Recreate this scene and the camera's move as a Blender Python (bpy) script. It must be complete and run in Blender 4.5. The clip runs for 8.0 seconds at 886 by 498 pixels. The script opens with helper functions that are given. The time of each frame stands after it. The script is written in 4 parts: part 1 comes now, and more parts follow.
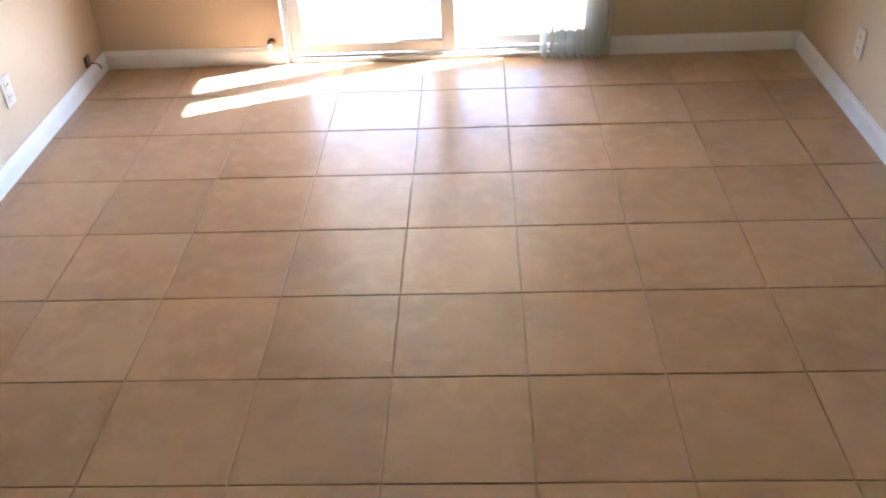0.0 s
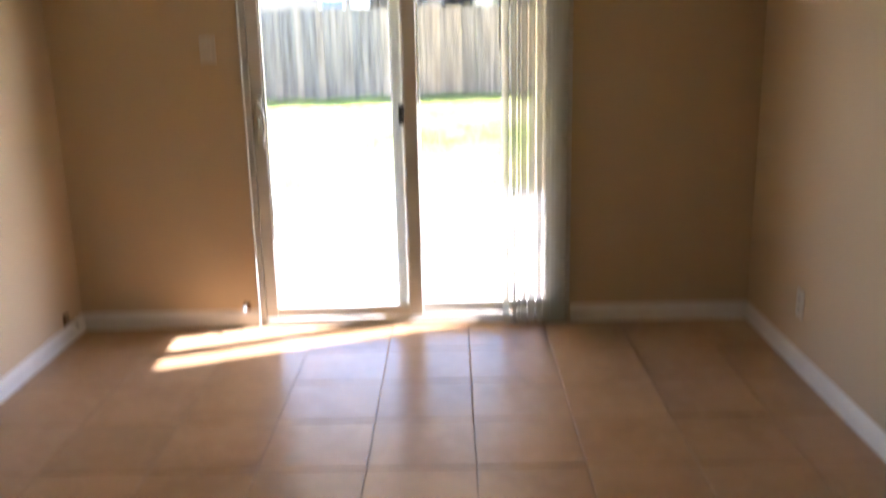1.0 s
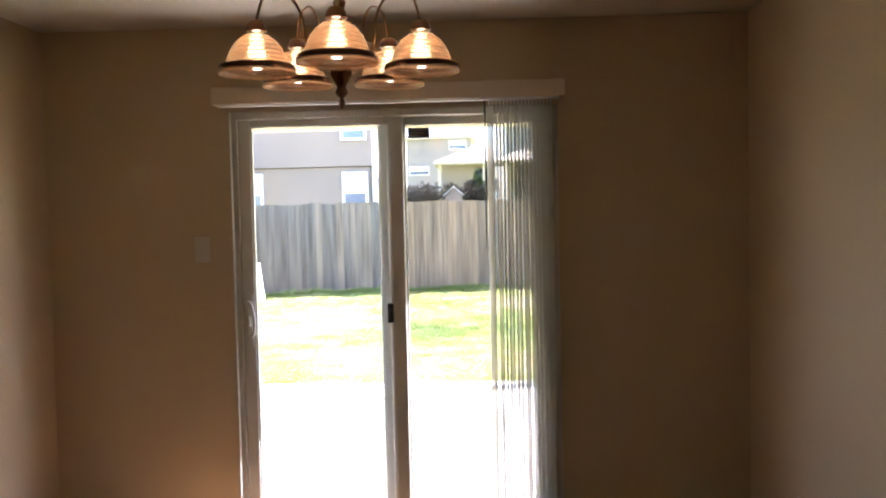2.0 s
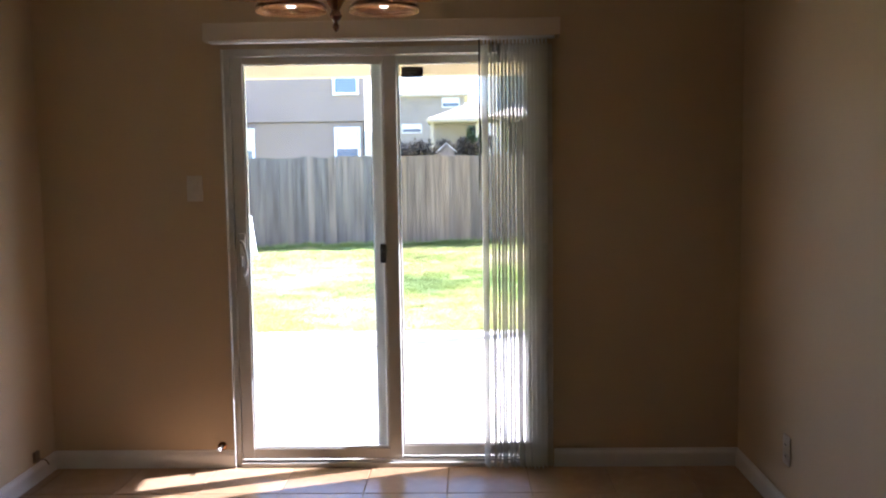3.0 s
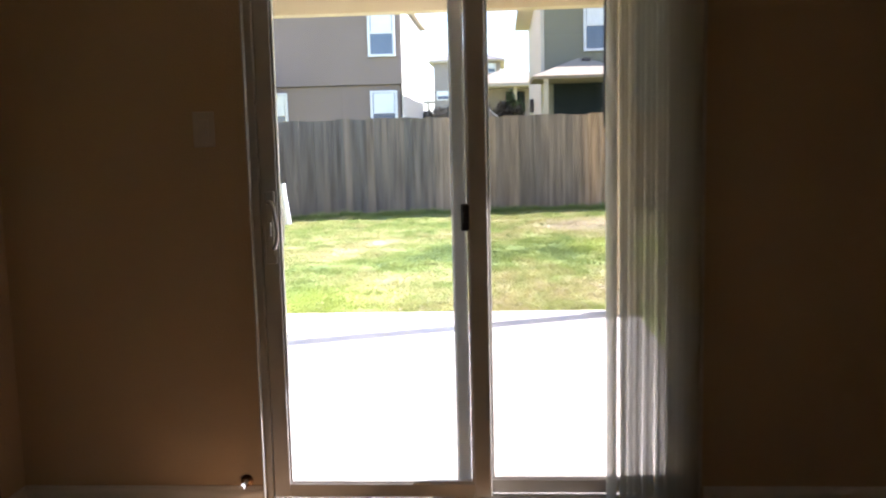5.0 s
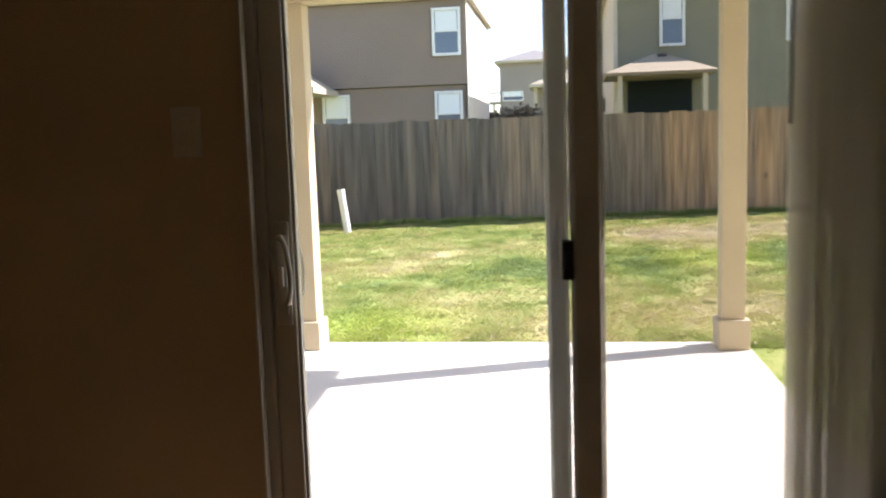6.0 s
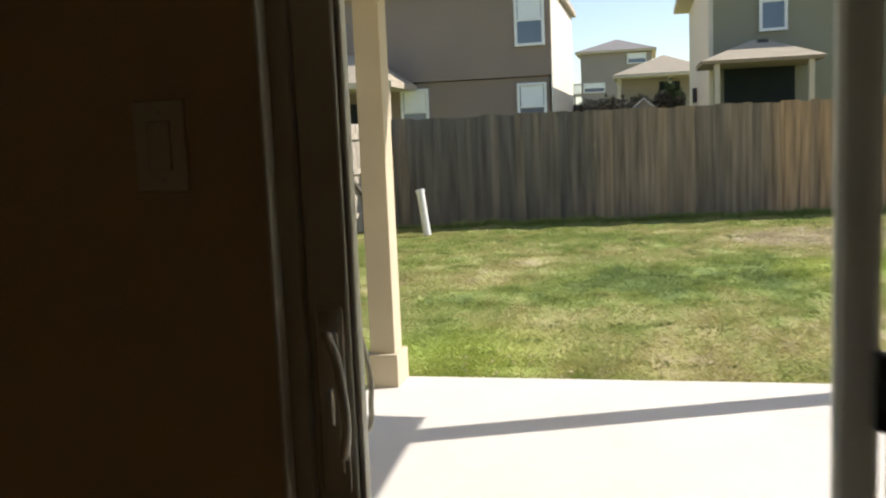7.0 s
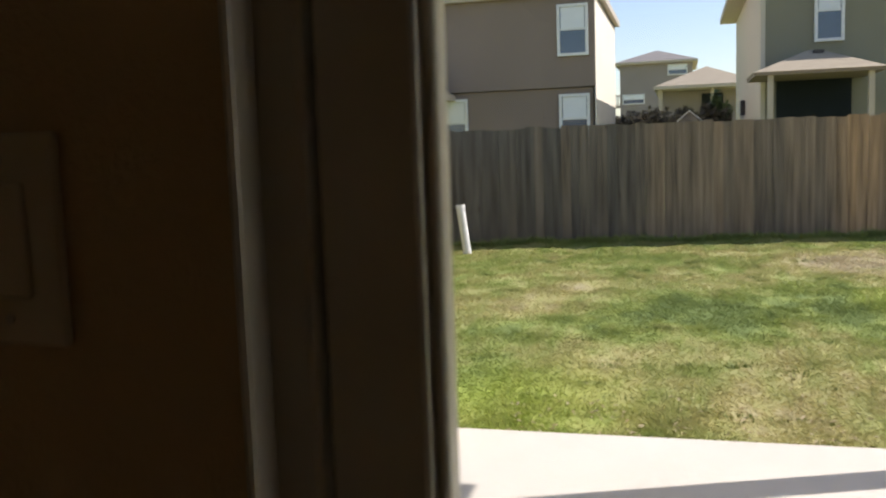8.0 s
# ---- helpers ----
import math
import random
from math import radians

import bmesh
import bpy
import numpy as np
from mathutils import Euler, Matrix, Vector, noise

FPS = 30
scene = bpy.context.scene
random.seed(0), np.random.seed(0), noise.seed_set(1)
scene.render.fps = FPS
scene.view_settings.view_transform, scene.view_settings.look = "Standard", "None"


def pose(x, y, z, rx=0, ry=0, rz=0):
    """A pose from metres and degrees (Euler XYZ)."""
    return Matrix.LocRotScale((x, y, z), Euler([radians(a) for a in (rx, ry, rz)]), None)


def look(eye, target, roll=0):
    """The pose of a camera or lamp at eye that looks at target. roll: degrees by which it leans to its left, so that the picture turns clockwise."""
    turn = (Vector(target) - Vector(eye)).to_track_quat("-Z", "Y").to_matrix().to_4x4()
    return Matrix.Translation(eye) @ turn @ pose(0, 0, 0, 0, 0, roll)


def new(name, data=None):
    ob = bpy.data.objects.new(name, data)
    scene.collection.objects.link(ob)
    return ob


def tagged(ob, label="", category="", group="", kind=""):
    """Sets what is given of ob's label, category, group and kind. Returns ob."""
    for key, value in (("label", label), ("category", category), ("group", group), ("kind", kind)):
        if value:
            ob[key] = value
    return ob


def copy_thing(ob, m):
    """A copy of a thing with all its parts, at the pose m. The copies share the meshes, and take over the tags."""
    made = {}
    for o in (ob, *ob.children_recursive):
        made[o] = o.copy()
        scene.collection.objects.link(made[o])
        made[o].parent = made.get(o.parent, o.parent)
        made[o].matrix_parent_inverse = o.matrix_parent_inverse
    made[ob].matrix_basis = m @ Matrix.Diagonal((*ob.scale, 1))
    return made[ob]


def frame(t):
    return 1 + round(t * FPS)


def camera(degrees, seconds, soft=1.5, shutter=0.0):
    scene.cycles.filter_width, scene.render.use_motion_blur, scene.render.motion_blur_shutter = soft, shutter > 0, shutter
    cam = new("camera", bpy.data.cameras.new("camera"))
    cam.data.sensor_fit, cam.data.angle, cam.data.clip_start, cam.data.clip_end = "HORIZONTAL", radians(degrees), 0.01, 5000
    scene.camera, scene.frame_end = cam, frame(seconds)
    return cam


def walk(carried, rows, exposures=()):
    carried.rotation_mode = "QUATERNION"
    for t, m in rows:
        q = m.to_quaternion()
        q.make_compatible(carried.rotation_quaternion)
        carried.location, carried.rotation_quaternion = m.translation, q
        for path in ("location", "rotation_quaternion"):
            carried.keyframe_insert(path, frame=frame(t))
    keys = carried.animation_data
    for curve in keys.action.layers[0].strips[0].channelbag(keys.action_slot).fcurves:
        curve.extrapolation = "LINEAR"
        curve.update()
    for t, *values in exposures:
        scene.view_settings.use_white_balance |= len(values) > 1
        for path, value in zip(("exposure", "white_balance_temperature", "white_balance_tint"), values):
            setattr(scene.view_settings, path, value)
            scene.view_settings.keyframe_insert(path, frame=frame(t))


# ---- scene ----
cam = camera(52.8, 8.0, soft=2.0, shutter=0.5)
PATH = [
    (0, (0.114, -4.107, 1.706), (0.026, -2.463, 0.571), -2.9),
    (0.5, (0.169, -4.185, 1.690), (0.092, -2.451, 0.697), -2.6),
    (1, (0.170, -4.295, 1.505), (0.145, -2.366, 1.003), -1.3),
    (1.5, (0.336, -4.270, 1.556), (0.253, -2.278, 1.406), -1.6),
    (1.7, (0.345, -4.262, 1.574), (0.268, -2.268, 1.486), -1.5),
    (2.8, (0.345, -4.300, 1.464), (0.277, -2.309, 1.313), -0.7),
    (3, (0.339, -4.276, 1.464), (0.283, -2.285, 1.282), -0.8),
    (3.5, (0.290, -4.130, 1.418), (0.241, -2.145, 1.184), -0.6),
    (4, (0.210, -3.942, 1.422), (0.171, -1.960, 1.156), -0.7),
    (4.2, (0.176, -3.765, 1.396), (0.125, -1.784, 1.128), -1.0),
    (5.5, (-0.003, -2.613, 1.327), (-0.201, -0.637, 1.09), -1.4),
    (6, (-0.071, -2.06, 1.338), (-0.348, -0.093, 1.098), -1.9),
    (6.5, (-0.221, -1.507, 1.337), (-0.577, 0.446, 1.092), -2.2),
    (7, (-0.344, -1.086, 1.374), (-0.791, 0.847, 1.127), -2.5),
    (7.5, (-0.454, -0.721, 1.395), (-0.946, 1.203, 1.157), -2.4),
    (8, (-0.599, -0.43, 1.422), (-1.119, 1.489, 1.200), -2.0),
]

# exposure of the film camera along the walk
EXPOSE = [(0.0, 5.33, 4850, 19), (0.5, 4.82, 4950, 20), (1.0, 4.24, 5500, 24), (1.5, 3.73, 5550, 27), (1.7, 3.63, 5550, 27), (3.0, 3.20, 5150, 26), (3.5, 2.87, 5150, 26),
          (4.2, 2.52, 5250, 26), (5.5, 1.98, 5950, 26), (6.0, 1.60, 6150, 22), (6.5, 1.10, 6350, 19), (7.0, 0.68, 6450, 16), (7.5, 0.50, 6450, 16), (8.0, 0.53, 6450, 19)]
walk(cam, [(t, look(eye, target, roll)) for t, eye, target, roll in PATH], EXPOSE)

# ---------------------------------------------------------------- daylight
SUN_AZ = math.atan2(0.357, 0.934)          # from +x towards +y
SUN_EL = math.atan(0.85)
SUN_DIR = Vector((math.cos(SUN_AZ) * math.cos(SUN_EL), math.sin(SUN_AZ) * math.cos(SUN_EL), math.sin(SUN_EL)))

world = bpy.data.worlds.new("world")
scene.world = world
world.use_nodes = True
wn = world.node_tree
sky = wn.nodes.new("ShaderNodeTexSky")
sky.sky_type = "NISHITA"
sky.sun_disc = False
sky.sun_elevation = SUN_EL
sky.sun_rotation = math.pi / 2 - SUN_AZ
sky.dust_density = 0.6
wn.nodes["Background"].inputs["Strength"].default_value = 0.13
wn.links.new(sky.outputs["Color"], wn.nodes["Background"].inputs["Color"])

sun_data = bpy.data.lights.new("sun", "SUN")
sun_data.energy = 4.6
sun_data.angle = radians(0.5)
sun_data.color = (1.0, 0.955, 0.885)
sun = new("sun", sun_data)
sun.matrix_world = look(SUN_DIR * 60, (0, 0, 0))

# ---------------------------------------------------------------- material helpers


def material(name, base, rough=0.6, metal=0.0, vary=None, scale=6.0, bump=0.0, bump_scale=40.0, detail=4.0, coords="Object",
             fine=None, fine_scale=60.0, random_value=0.0, specular=0.5, stretch=(1, 1, 1)):
    """Principled paint: base colour blended to `vary` by noise, to `fine` by a finer noise, with noise bump."""
    m = bpy.data.materials.new(name)
    m.use_nodes = True
    nt = m.node_tree
    bsdf = nt.nodes["Principled BSDF"]
    bsdf.inputs["Roughness"].default_value = rough
    bsdf.inputs["Metallic"].default_value = metal
    bsdf.inputs["Specular IOR Level"].default_value = specular
    tc = nt.nodes.new("ShaderNodeTexCoord")
    mp = nt.nodes.new("ShaderNodeMapping")
    mp.inputs["Scale"].default_value = stretch
    if coords == "World":
        geo = nt.nodes.new("ShaderNodeNewGeometry")
        nt.links.new(geo.outputs["Position"], mp.inputs["Vector"])
    else:
        nt.links.new(tc.outputs[coords], mp.inputs["Vector"])
    vec = mp.outputs["Vector"]
    rgb = nt.nodes.new("ShaderNodeRGB")
    rgb.outputs[0].default_value = (*base, 1)
    col = rgb.outputs[0]
    for target, sc, lo, hi in ((vary, scale, 0.35, 0.68), (fine, fine_scale, 0.45, 0.75)):
        if target is None:
            continue
        noise_node = nt.nodes.new("ShaderNodeTexNoise")
        noise_node.inputs["Scale"].default_value = sc
        noise_node.inputs["Detail"].default_value = detail
        nt.links.new(vec, noise_node.inputs["Vector"])
        ramp = nt.nodes.new("ShaderNodeMapRange")
        ramp.inputs["From Min"].default_value = lo
        ramp.inputs["From Max"].default_value = hi
        nt.links.new(noise_node.outputs["Fac"], ramp.inputs["Value"])
        mix = nt.nodes.new("ShaderNodeMix")
        mix.data_type = "RGBA"
        mix.inputs["B"].default_value = (0, 0, 0, 0)
        nt.links.new(ramp.outputs["Result"], mix.inputs["Factor"])
        nt.links.new(col, mix.inputs[6])
        mix.inputs[7].default_value = (*target, 1)
        col = mix.outputs[2]
    if random_value:
        info = nt.nodes.new("ShaderNodeObjectInfo")
        mr = nt.nodes.new("ShaderNodeMapRange")
        mr.inputs["To Min"].default_value = 1 - random_value
        mr.inputs["To Max"].default_value = 1 + random_value
        nt.links.new(info.outputs["Random"], mr.inputs["Value"])
        hsv = nt.nodes.new("ShaderNodeHueSaturation")
        nt.links.new(mr.outputs["Result"], hsv.inputs["Value"])
        nt.links.new(col, hsv.inputs["Color"])
        col = hsv.outputs["Color"]
    nt.links.new(col, bsdf.inputs["Base Color"])
    if bump:
        bn = nt.nodes.new("ShaderNodeTexNoise")
        bn.inputs["Scale"].default_value = bump_scale
        bn.inputs["Detail"].default_value = 3
        nt.links.new(vec, bn.inputs["Vector"])
        b = nt.nodes.new("ShaderNodeBump")
        b.inputs["Strength"].default_value = bump
        b.inputs["Distance"].default_value = 0.01
        nt.links.new(bn.outputs["Fac"], b.inputs["Height"])
        nt.links.new(b.outputs["Normal"], bsdf.inputs["Normal"])
    return m


def lap_bump(m, period, strength=0.5):
    """Adds horizontal lap lines of that height to a material's relief."""
    nt = m.node_tree
    geo = nt.nodes.new("ShaderNodeNewGeometry")
    sep = nt.nodes.new("ShaderNodeSeparateXYZ")
    nt.links.new(geo.outputs["Position"], sep.inputs[0])
    div = nt.nodes.new("ShaderNodeMath")
    div.operation = "DIVIDE"
    div.inputs[1].default_value = period
    nt.links.new(sep.outputs["Z"], div.inputs[0])
    fr = nt.nodes.new("ShaderNodeMath")
    fr.operation = "FRACT"
    nt.links.new(div.outputs[0], fr.inputs[0])
    b = nt.nodes.new("ShaderNodeBump")
    b.invert = True
    b.inputs["Strength"].default_value = strength
    b.inputs["Distance"].default_value = 0.02
    nt.links.new(fr.outputs[0], b.inputs["Height"])
    nt.links.new(b.outputs["Normal"], nt.nodes["Principled BSDF"].inputs["Normal"])
    return m


def glass_material(name, tint=(1, 1, 1), gloss=0.04, rough=0.0):
    """Thin pane: clear, with a mirror share that grows at a glancing angle."""
    m = bpy.data.materials.new(name)
    m.use_nodes = True
    nt = m.node_tree
    nt.nodes.remove(nt.nodes["Principled BSDF"])
    out = nt.nodes["Material Output"]
    clear = nt.nodes.new("ShaderNodeBsdfTransparent")
    clear.inputs["Color"].default_value = (*tint, 1)
    mirror = nt.nodes.new("ShaderNodeBsdfGlossy")
    mirror.inputs["Roughness"].default_value = rough
    weight = nt.nodes.new("ShaderNodeLayerWeight")
    weight.inputs["Blend"].default_value = 0.5
    power = nt.nodes.new("ShaderNodeMath")
    power.operation = "POWER"
    power.inputs[1].default_value = 5.0
    nt.links.new(weight.outputs["Facing"], power.inputs[0])
    rise = nt.nodes.new("ShaderNodeMath")
    rise.operation = "MULTIPLY_ADD"
    rise.inputs[1].default_value = 1.0 - gloss
    rise.inputs[2].default_value = gloss
    nt.links.new(power.outputs[0], rise.inputs[0])
    mix = nt.nodes.new("ShaderNodeMixShader")
    nt.links.new(rise.outputs[0], mix.inputs["Fac"])
    nt.links.new(clear.outputs["BSDF"], mix.inputs[1])
    nt.links.new(mirror.outputs["BSDF"], mix.inputs[2])
    nt.links.new(mix.outputs["Shader"], out.inputs["Surface"])
    return m


def thin_sheet(name, colour, through_colour, share, rough=0.4, gloss=0.15):
    """Thin plastic or glass that lets light through diffusely."""
    m = bpy.data.materials.new(name)
    m.use_nodes = True
    nt = m.node_tree
    bsdf = nt.nodes["Principled BSDF"]
    bsdf.inputs["Base Color"].default_value = (*colour, 1)
    bsdf.inputs["Roughness"].default_value = rough
    bsdf.inputs["Specular IOR Level"].default_value = gloss * 3
    tr = nt.nodes.new("ShaderNodeBsdfTranslucent")
    tr.inputs["Color"].default_value = (*through_colour, 1)
    mix = nt.nodes.new("ShaderNodeMixShader")
    mix.inputs["Fac"].default_value = share
    nt.links.new(bsdf.outputs["BSDF"], mix.inputs[1])
    nt.links.new(tr.outputs["BSDF"], mix.inputs[2])
    nt.links.new(mix.outputs["Shader"], nt.nodes["Material Output"].inputs["Surface"])
    return m


def bulb_material(name, colour, strength):
    m = material(name, (0.85, 0.80, 0.72), 0.4)
    bsdf = m.node_tree.nodes["Principled BSDF"]
    bsdf.inputs["Emission Color"].default_value = (*colour, 1)
    bsdf.inputs["Emission Strength"].default_value = strength
    return m


def shade_glass(name, tint, glow_tint, face):
    """Pressed amber glass: refracting and uneven, with a little milkiness."""
    m = thin_sheet(name, face, glow_tint, 0.75, 0.2, 0.3)
    nt = m.node_tree
    out = nt.nodes["Material Output"]
    body = out.inputs["Surface"].links[0].from_socket
    tc = nt.nodes.new("ShaderNodeTexCoord")
    wobble = nt.nodes.new("ShaderNodeTexNoise")
    wobble.inputs["Scale"].default_value = 75
    wobble.inputs["Detail"].default_value = 2
    nt.links.new(tc.outputs["Object"], wobble.inputs["Vector"])
    b = nt.nodes.new("ShaderNodeBump")
    b.inputs["Strength"].default_value = 0.8
    b.inputs["Distance"].default_value = 0.006
    ring = nt.nodes.new("ShaderNodeTexWave")            # moulded rings round the dome
    ring.bands_direction = "Z"
    ring.inputs["Scale"].default_value = 26
    ring.inputs["Distortion"].default_value = 0.6
    nt.links.new(tc.outputs["Object"], ring.inputs["Vector"])
    both = nt.nodes.new("ShaderNodeMath")
    both.operation = "ADD"
    nt.links.new(wobble.outputs["Fac"], both.inputs[0])
    nt.links.new(ring.outputs["Fac"], both.inputs[1])
    nt.links.new(both.outputs[0], b.inputs["Height"])
    glass = nt.nodes.new("ShaderNodeBsdfGlass")
    glass.inputs["Color"].default_value = (*tint, 1)
    glass.inputs["Roughness"].default_value = 0.03
    glass.inputs["IOR"].default_value = 1.48
    nt.links.new(b.outputs["Normal"], glass.inputs["Normal"])
    mix = nt.nodes.new("ShaderNodeMixShader")
    mix.inputs["Fac"].default_value = 0.78
    nt.links.new(body, mix.inputs[1])
    nt.links.new(glass.outputs["BSDF"], mix.inputs[2])
    nt.links.new(mix.outputs["Shader"], out.inputs["Surface"])
    return m


M_WALL = material("beige_wall_paint", (0.55, 0.414, 0.255), 0.75, vary=(0.525, 0.392, 0.238), scale=1.5, bump=0.25, bump_scale=160, coords="World")
M_CEIL = material("ceiling_paint", (0.60, 0.53, 0.41), 0.85, vary=(0.56, 0.49, 0.375), scale=2, bump=0.5, bump_scale=70, coords="World")
M_TRIM = material("white_trim_paint", (0.72, 0.695, 0.64), 0.4, vary=(0.66, 0.63, 0.575), scale=5, coords="World")
M_TILE = material("tan_ceramic_tile", (0.43, 0.275, 0.148), 0.28, vary=(0.365, 0.225, 0.117), scale=3, fine=(0.45, 0.29, 0.162), fine_scale=14,
                  bump=0.06, bump_scale=14, random_value=0.08, coords="World", specular=0.24)
M_VALANCE = material("cream_valance", (0.62, 0.50, 0.35), 0.5, vary=(0.58, 0.465, 0.32), scale=4, coords="World")
M_GROUT = material("dark_grout", (0.32, 0.21, 0.125), 0.9, vary=(0.37, 0.25, 0.15), scale=12, coords="World")
M_VINYL = material("white_vinyl", (0.60, 0.56, 0.485), 0.42, vary=(0.54, 0.50, 0.43), scale=7, coords="World")
M_SCREENF = material("white_aluminium", (0.78, 0.78, 0.75), 0.4, vary=(0.70, 0.70, 0.67), scale=9, coords="World")
M_GLASS = glass_material("door_glass", (0.975, 0.985, 0.98), 0.04)
M_GLASS_DIM = glass_material("dusty_door_glass", (0.83, 0.825, 0.80), 0.04)
M_BLACK = material("black_plastic", (0.015, 0.014, 0.014), 0.4, vary=(0.03, 0.028, 0.026), scale=40)
M_LABEL = material("dark_label", (0.05, 0.045, 0.045), 0.5, vary=(0.08, 0.07, 0.07), scale=30)
M_LABELBAR = material("grey_print", (0.30, 0.29, 0.28), 0.5)
M_BLIND = thin_sheet("sheer_blind_vinyl", (0.70, 0.67, 0.58), (0.80, 0.78, 0.70), 0.60, 0.45)
blind_nodes = M_BLIND.node_tree
see = blind_nodes.nodes.new("ShaderNodeBsdfTransparent")
see_mix = blind_nodes.nodes.new("ShaderNodeMixShader")
see_mix.inputs["Fac"].default_value = 0.11
blind_out = blind_nodes.nodes["Material Output"].inputs["Surface"]
blind_nodes.links.new(blind_out.links[0].from_socket, see_mix.inputs[1])
blind_nodes.links.new(see.outputs["BSDF"], see_mix.inputs[2])
blind_nodes.links.new(see_mix.outputs["Shader"], blind_out)
M_WAND = material("smoked_acrylic", (0.10, 0.085, 0.07), 0.25)
M_PLATE = material("ivory_plastic", (0.60, 0.54, 0.44), 0.4, vary=(0.55, 0.49, 0.395), scale=20)
M_BRONZE = material("bronze_metal", (0.34, 0.20, 0.11), 0.25, 0.95, vary=(0.20, 0.11, 0.06), scale=30)
M_RIM = material("dark_bronze_rim", (0.16, 0.085, 0.045), 0.25, 0.9, vary=(0.09, 0.05, 0.028), scale=30)
M_BRASS = material("antique_brass", (0.50, 0.34, 0.19), 0.28, 1.0, vary=(0.36, 0.23, 0.12), scale=40)
M_SHADE = shade_glass("amber_ribbed_glass", (0.95, 0.78, 0.58), (1.0, 0.76, 0.50), (0.62, 0.40, 0.22))
M_BULB = bulb_material("lit_bulb", (1.0, 0.82, 0.56), 1.1)
M_STEEL = material("satin_steel", (0.55, 0.54, 0.52), 0.3, 1.0, vary=(0.45, 0.44, 0.42), scale=30)
M_JACK = material("brown_plastic", (0.20, 0.14, 0.095), 0.5, vary=(0.16, 0.11, 0.075), scale=30)
M_RUBBER = material("white_rubber", (0.75, 0.73, 0.70), 0.6)

M_CONCRETE = material("patio_concrete", (0.69, 0.64, 0.56), 0.85, vary=(0.64, 0.59, 0.51), scale=1.6, fine=(0.73, 0.68, 0.60), fine_scale=25,
                      bump=0.3, bump_scale=120, coords="World")
M_STUCCO = material("cream_porch_paint", (0.58, 0.49, 0.35), 0.7, vary=(0.53, 0.445, 0.315), scale=3, bump=0.2, bump_scale=90, coords="World")
M_SIDING = lap_bump(material("own_house_siding", (0.55, 0.47, 0.35), 0.75, vary=(0.50, 0.43, 0.32), scale=2, coords="World"), 0.19)
M_SHINGLE = material("tan_roof_shingle", (0.42, 0.35, 0.245), 0.9, vary=(0.34, 0.28, 0.195), scale=3, fine=(0.48, 0.40, 0.285), fine_scale=30,
                     bump=0.6, bump_scale=22, coords="World")
M_SHINGLE_GREY = material("grey_roof_shingle", (0.27, 0.245, 0.22), 0.9, vary=(0.21, 0.19, 0.17), scale=3, fine=(0.32, 0.29, 0.26), fine_scale=30,
                          bump=0.6, bump_scale=22, coords="World")
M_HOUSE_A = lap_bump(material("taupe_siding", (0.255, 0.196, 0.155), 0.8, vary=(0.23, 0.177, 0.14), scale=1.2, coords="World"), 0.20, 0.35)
# lit copy of the taupe siding: sunlight is painted into its colour
M_HOUSE_A_SUNLIT = lap_bump(material("sunlit_house_siding", (0.76, 0.69, 0.57), 0.8, vary=(0.70, 0.63, 0.52), scale=1.2, coords="World"), 0.20, 0.35)
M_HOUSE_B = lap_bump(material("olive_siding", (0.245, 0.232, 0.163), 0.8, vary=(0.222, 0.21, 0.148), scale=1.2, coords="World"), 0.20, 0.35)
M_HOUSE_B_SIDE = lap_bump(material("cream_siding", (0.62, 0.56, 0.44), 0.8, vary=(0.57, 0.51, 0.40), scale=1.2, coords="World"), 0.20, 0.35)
M_HOUSE_C = lap_bump(material("tan_siding", (0.31, 0.265, 0.23), 0.8, vary=(0.275, 0.235, 0.205), scale=1.2, coords="World"), 0.20, 0.35)
M_FASCIA = material("cream_fascia", (0.50, 0.43, 0.33), 0.6, vary=(0.46, 0.39, 0.30), scale=4, coords="World")
M_EAVE = material("brown_eave", (0.26, 0.20, 0.145), 0.7, vary=(0.22, 0.17, 0.12), scale=4, coords="World")
M_WINFRAME = material("white_window_frame", (0.78, 0.78, 0.76), 0.45, vary=(0.72, 0.72, 0.70), scale=10)
M_WINBLIND = material("window_blind_white", (0.82, 0.84, 0.85), 0.6, vary=(0.75, 0.77, 0.79), scale=8)
M_PANE = material("dark_window_pane", (0.085, 0.125, 0.185), 0.08, vary=(0.06, 0.09, 0.14), scale=2, specular=0.9)
# door and screen colour; also the painted shade of the low house's recess
M_SCREEN_SHADE = material("dark_teal_screen_and_shade", (0.012, 0.018, 0.02), 0.7, vary=(0.018, 0.025, 0.027), scale=4, specular=0.15)
M_DARKBOX = material("dark_utility_box", (0.05, 0.04, 0.035), 0.5)
M_STAKE = material("white_pipe", (0.74, 0.73, 0.70), 0.45, vary=(0.64, 0.62, 0.57), scale=12)
M_BARK = material("bark", (0.12, 0.085, 0.06), 0.9, vary=(0.08, 0.055, 0.04), scale=20, bump=0.6, bump_scale=40)
M_LEAF = material("dark_hedge_leaf", (0.15, 0.125, 0.085), 0.7, vary=(0.10, 0.09, 0.06), scale=6, random_value=0.2)
M_LEAF_GREEN = material("green_leaf", (0.10, 0.14, 0.04), 0.6, vary=(0.06, 0.10, 0.03), scale=6)


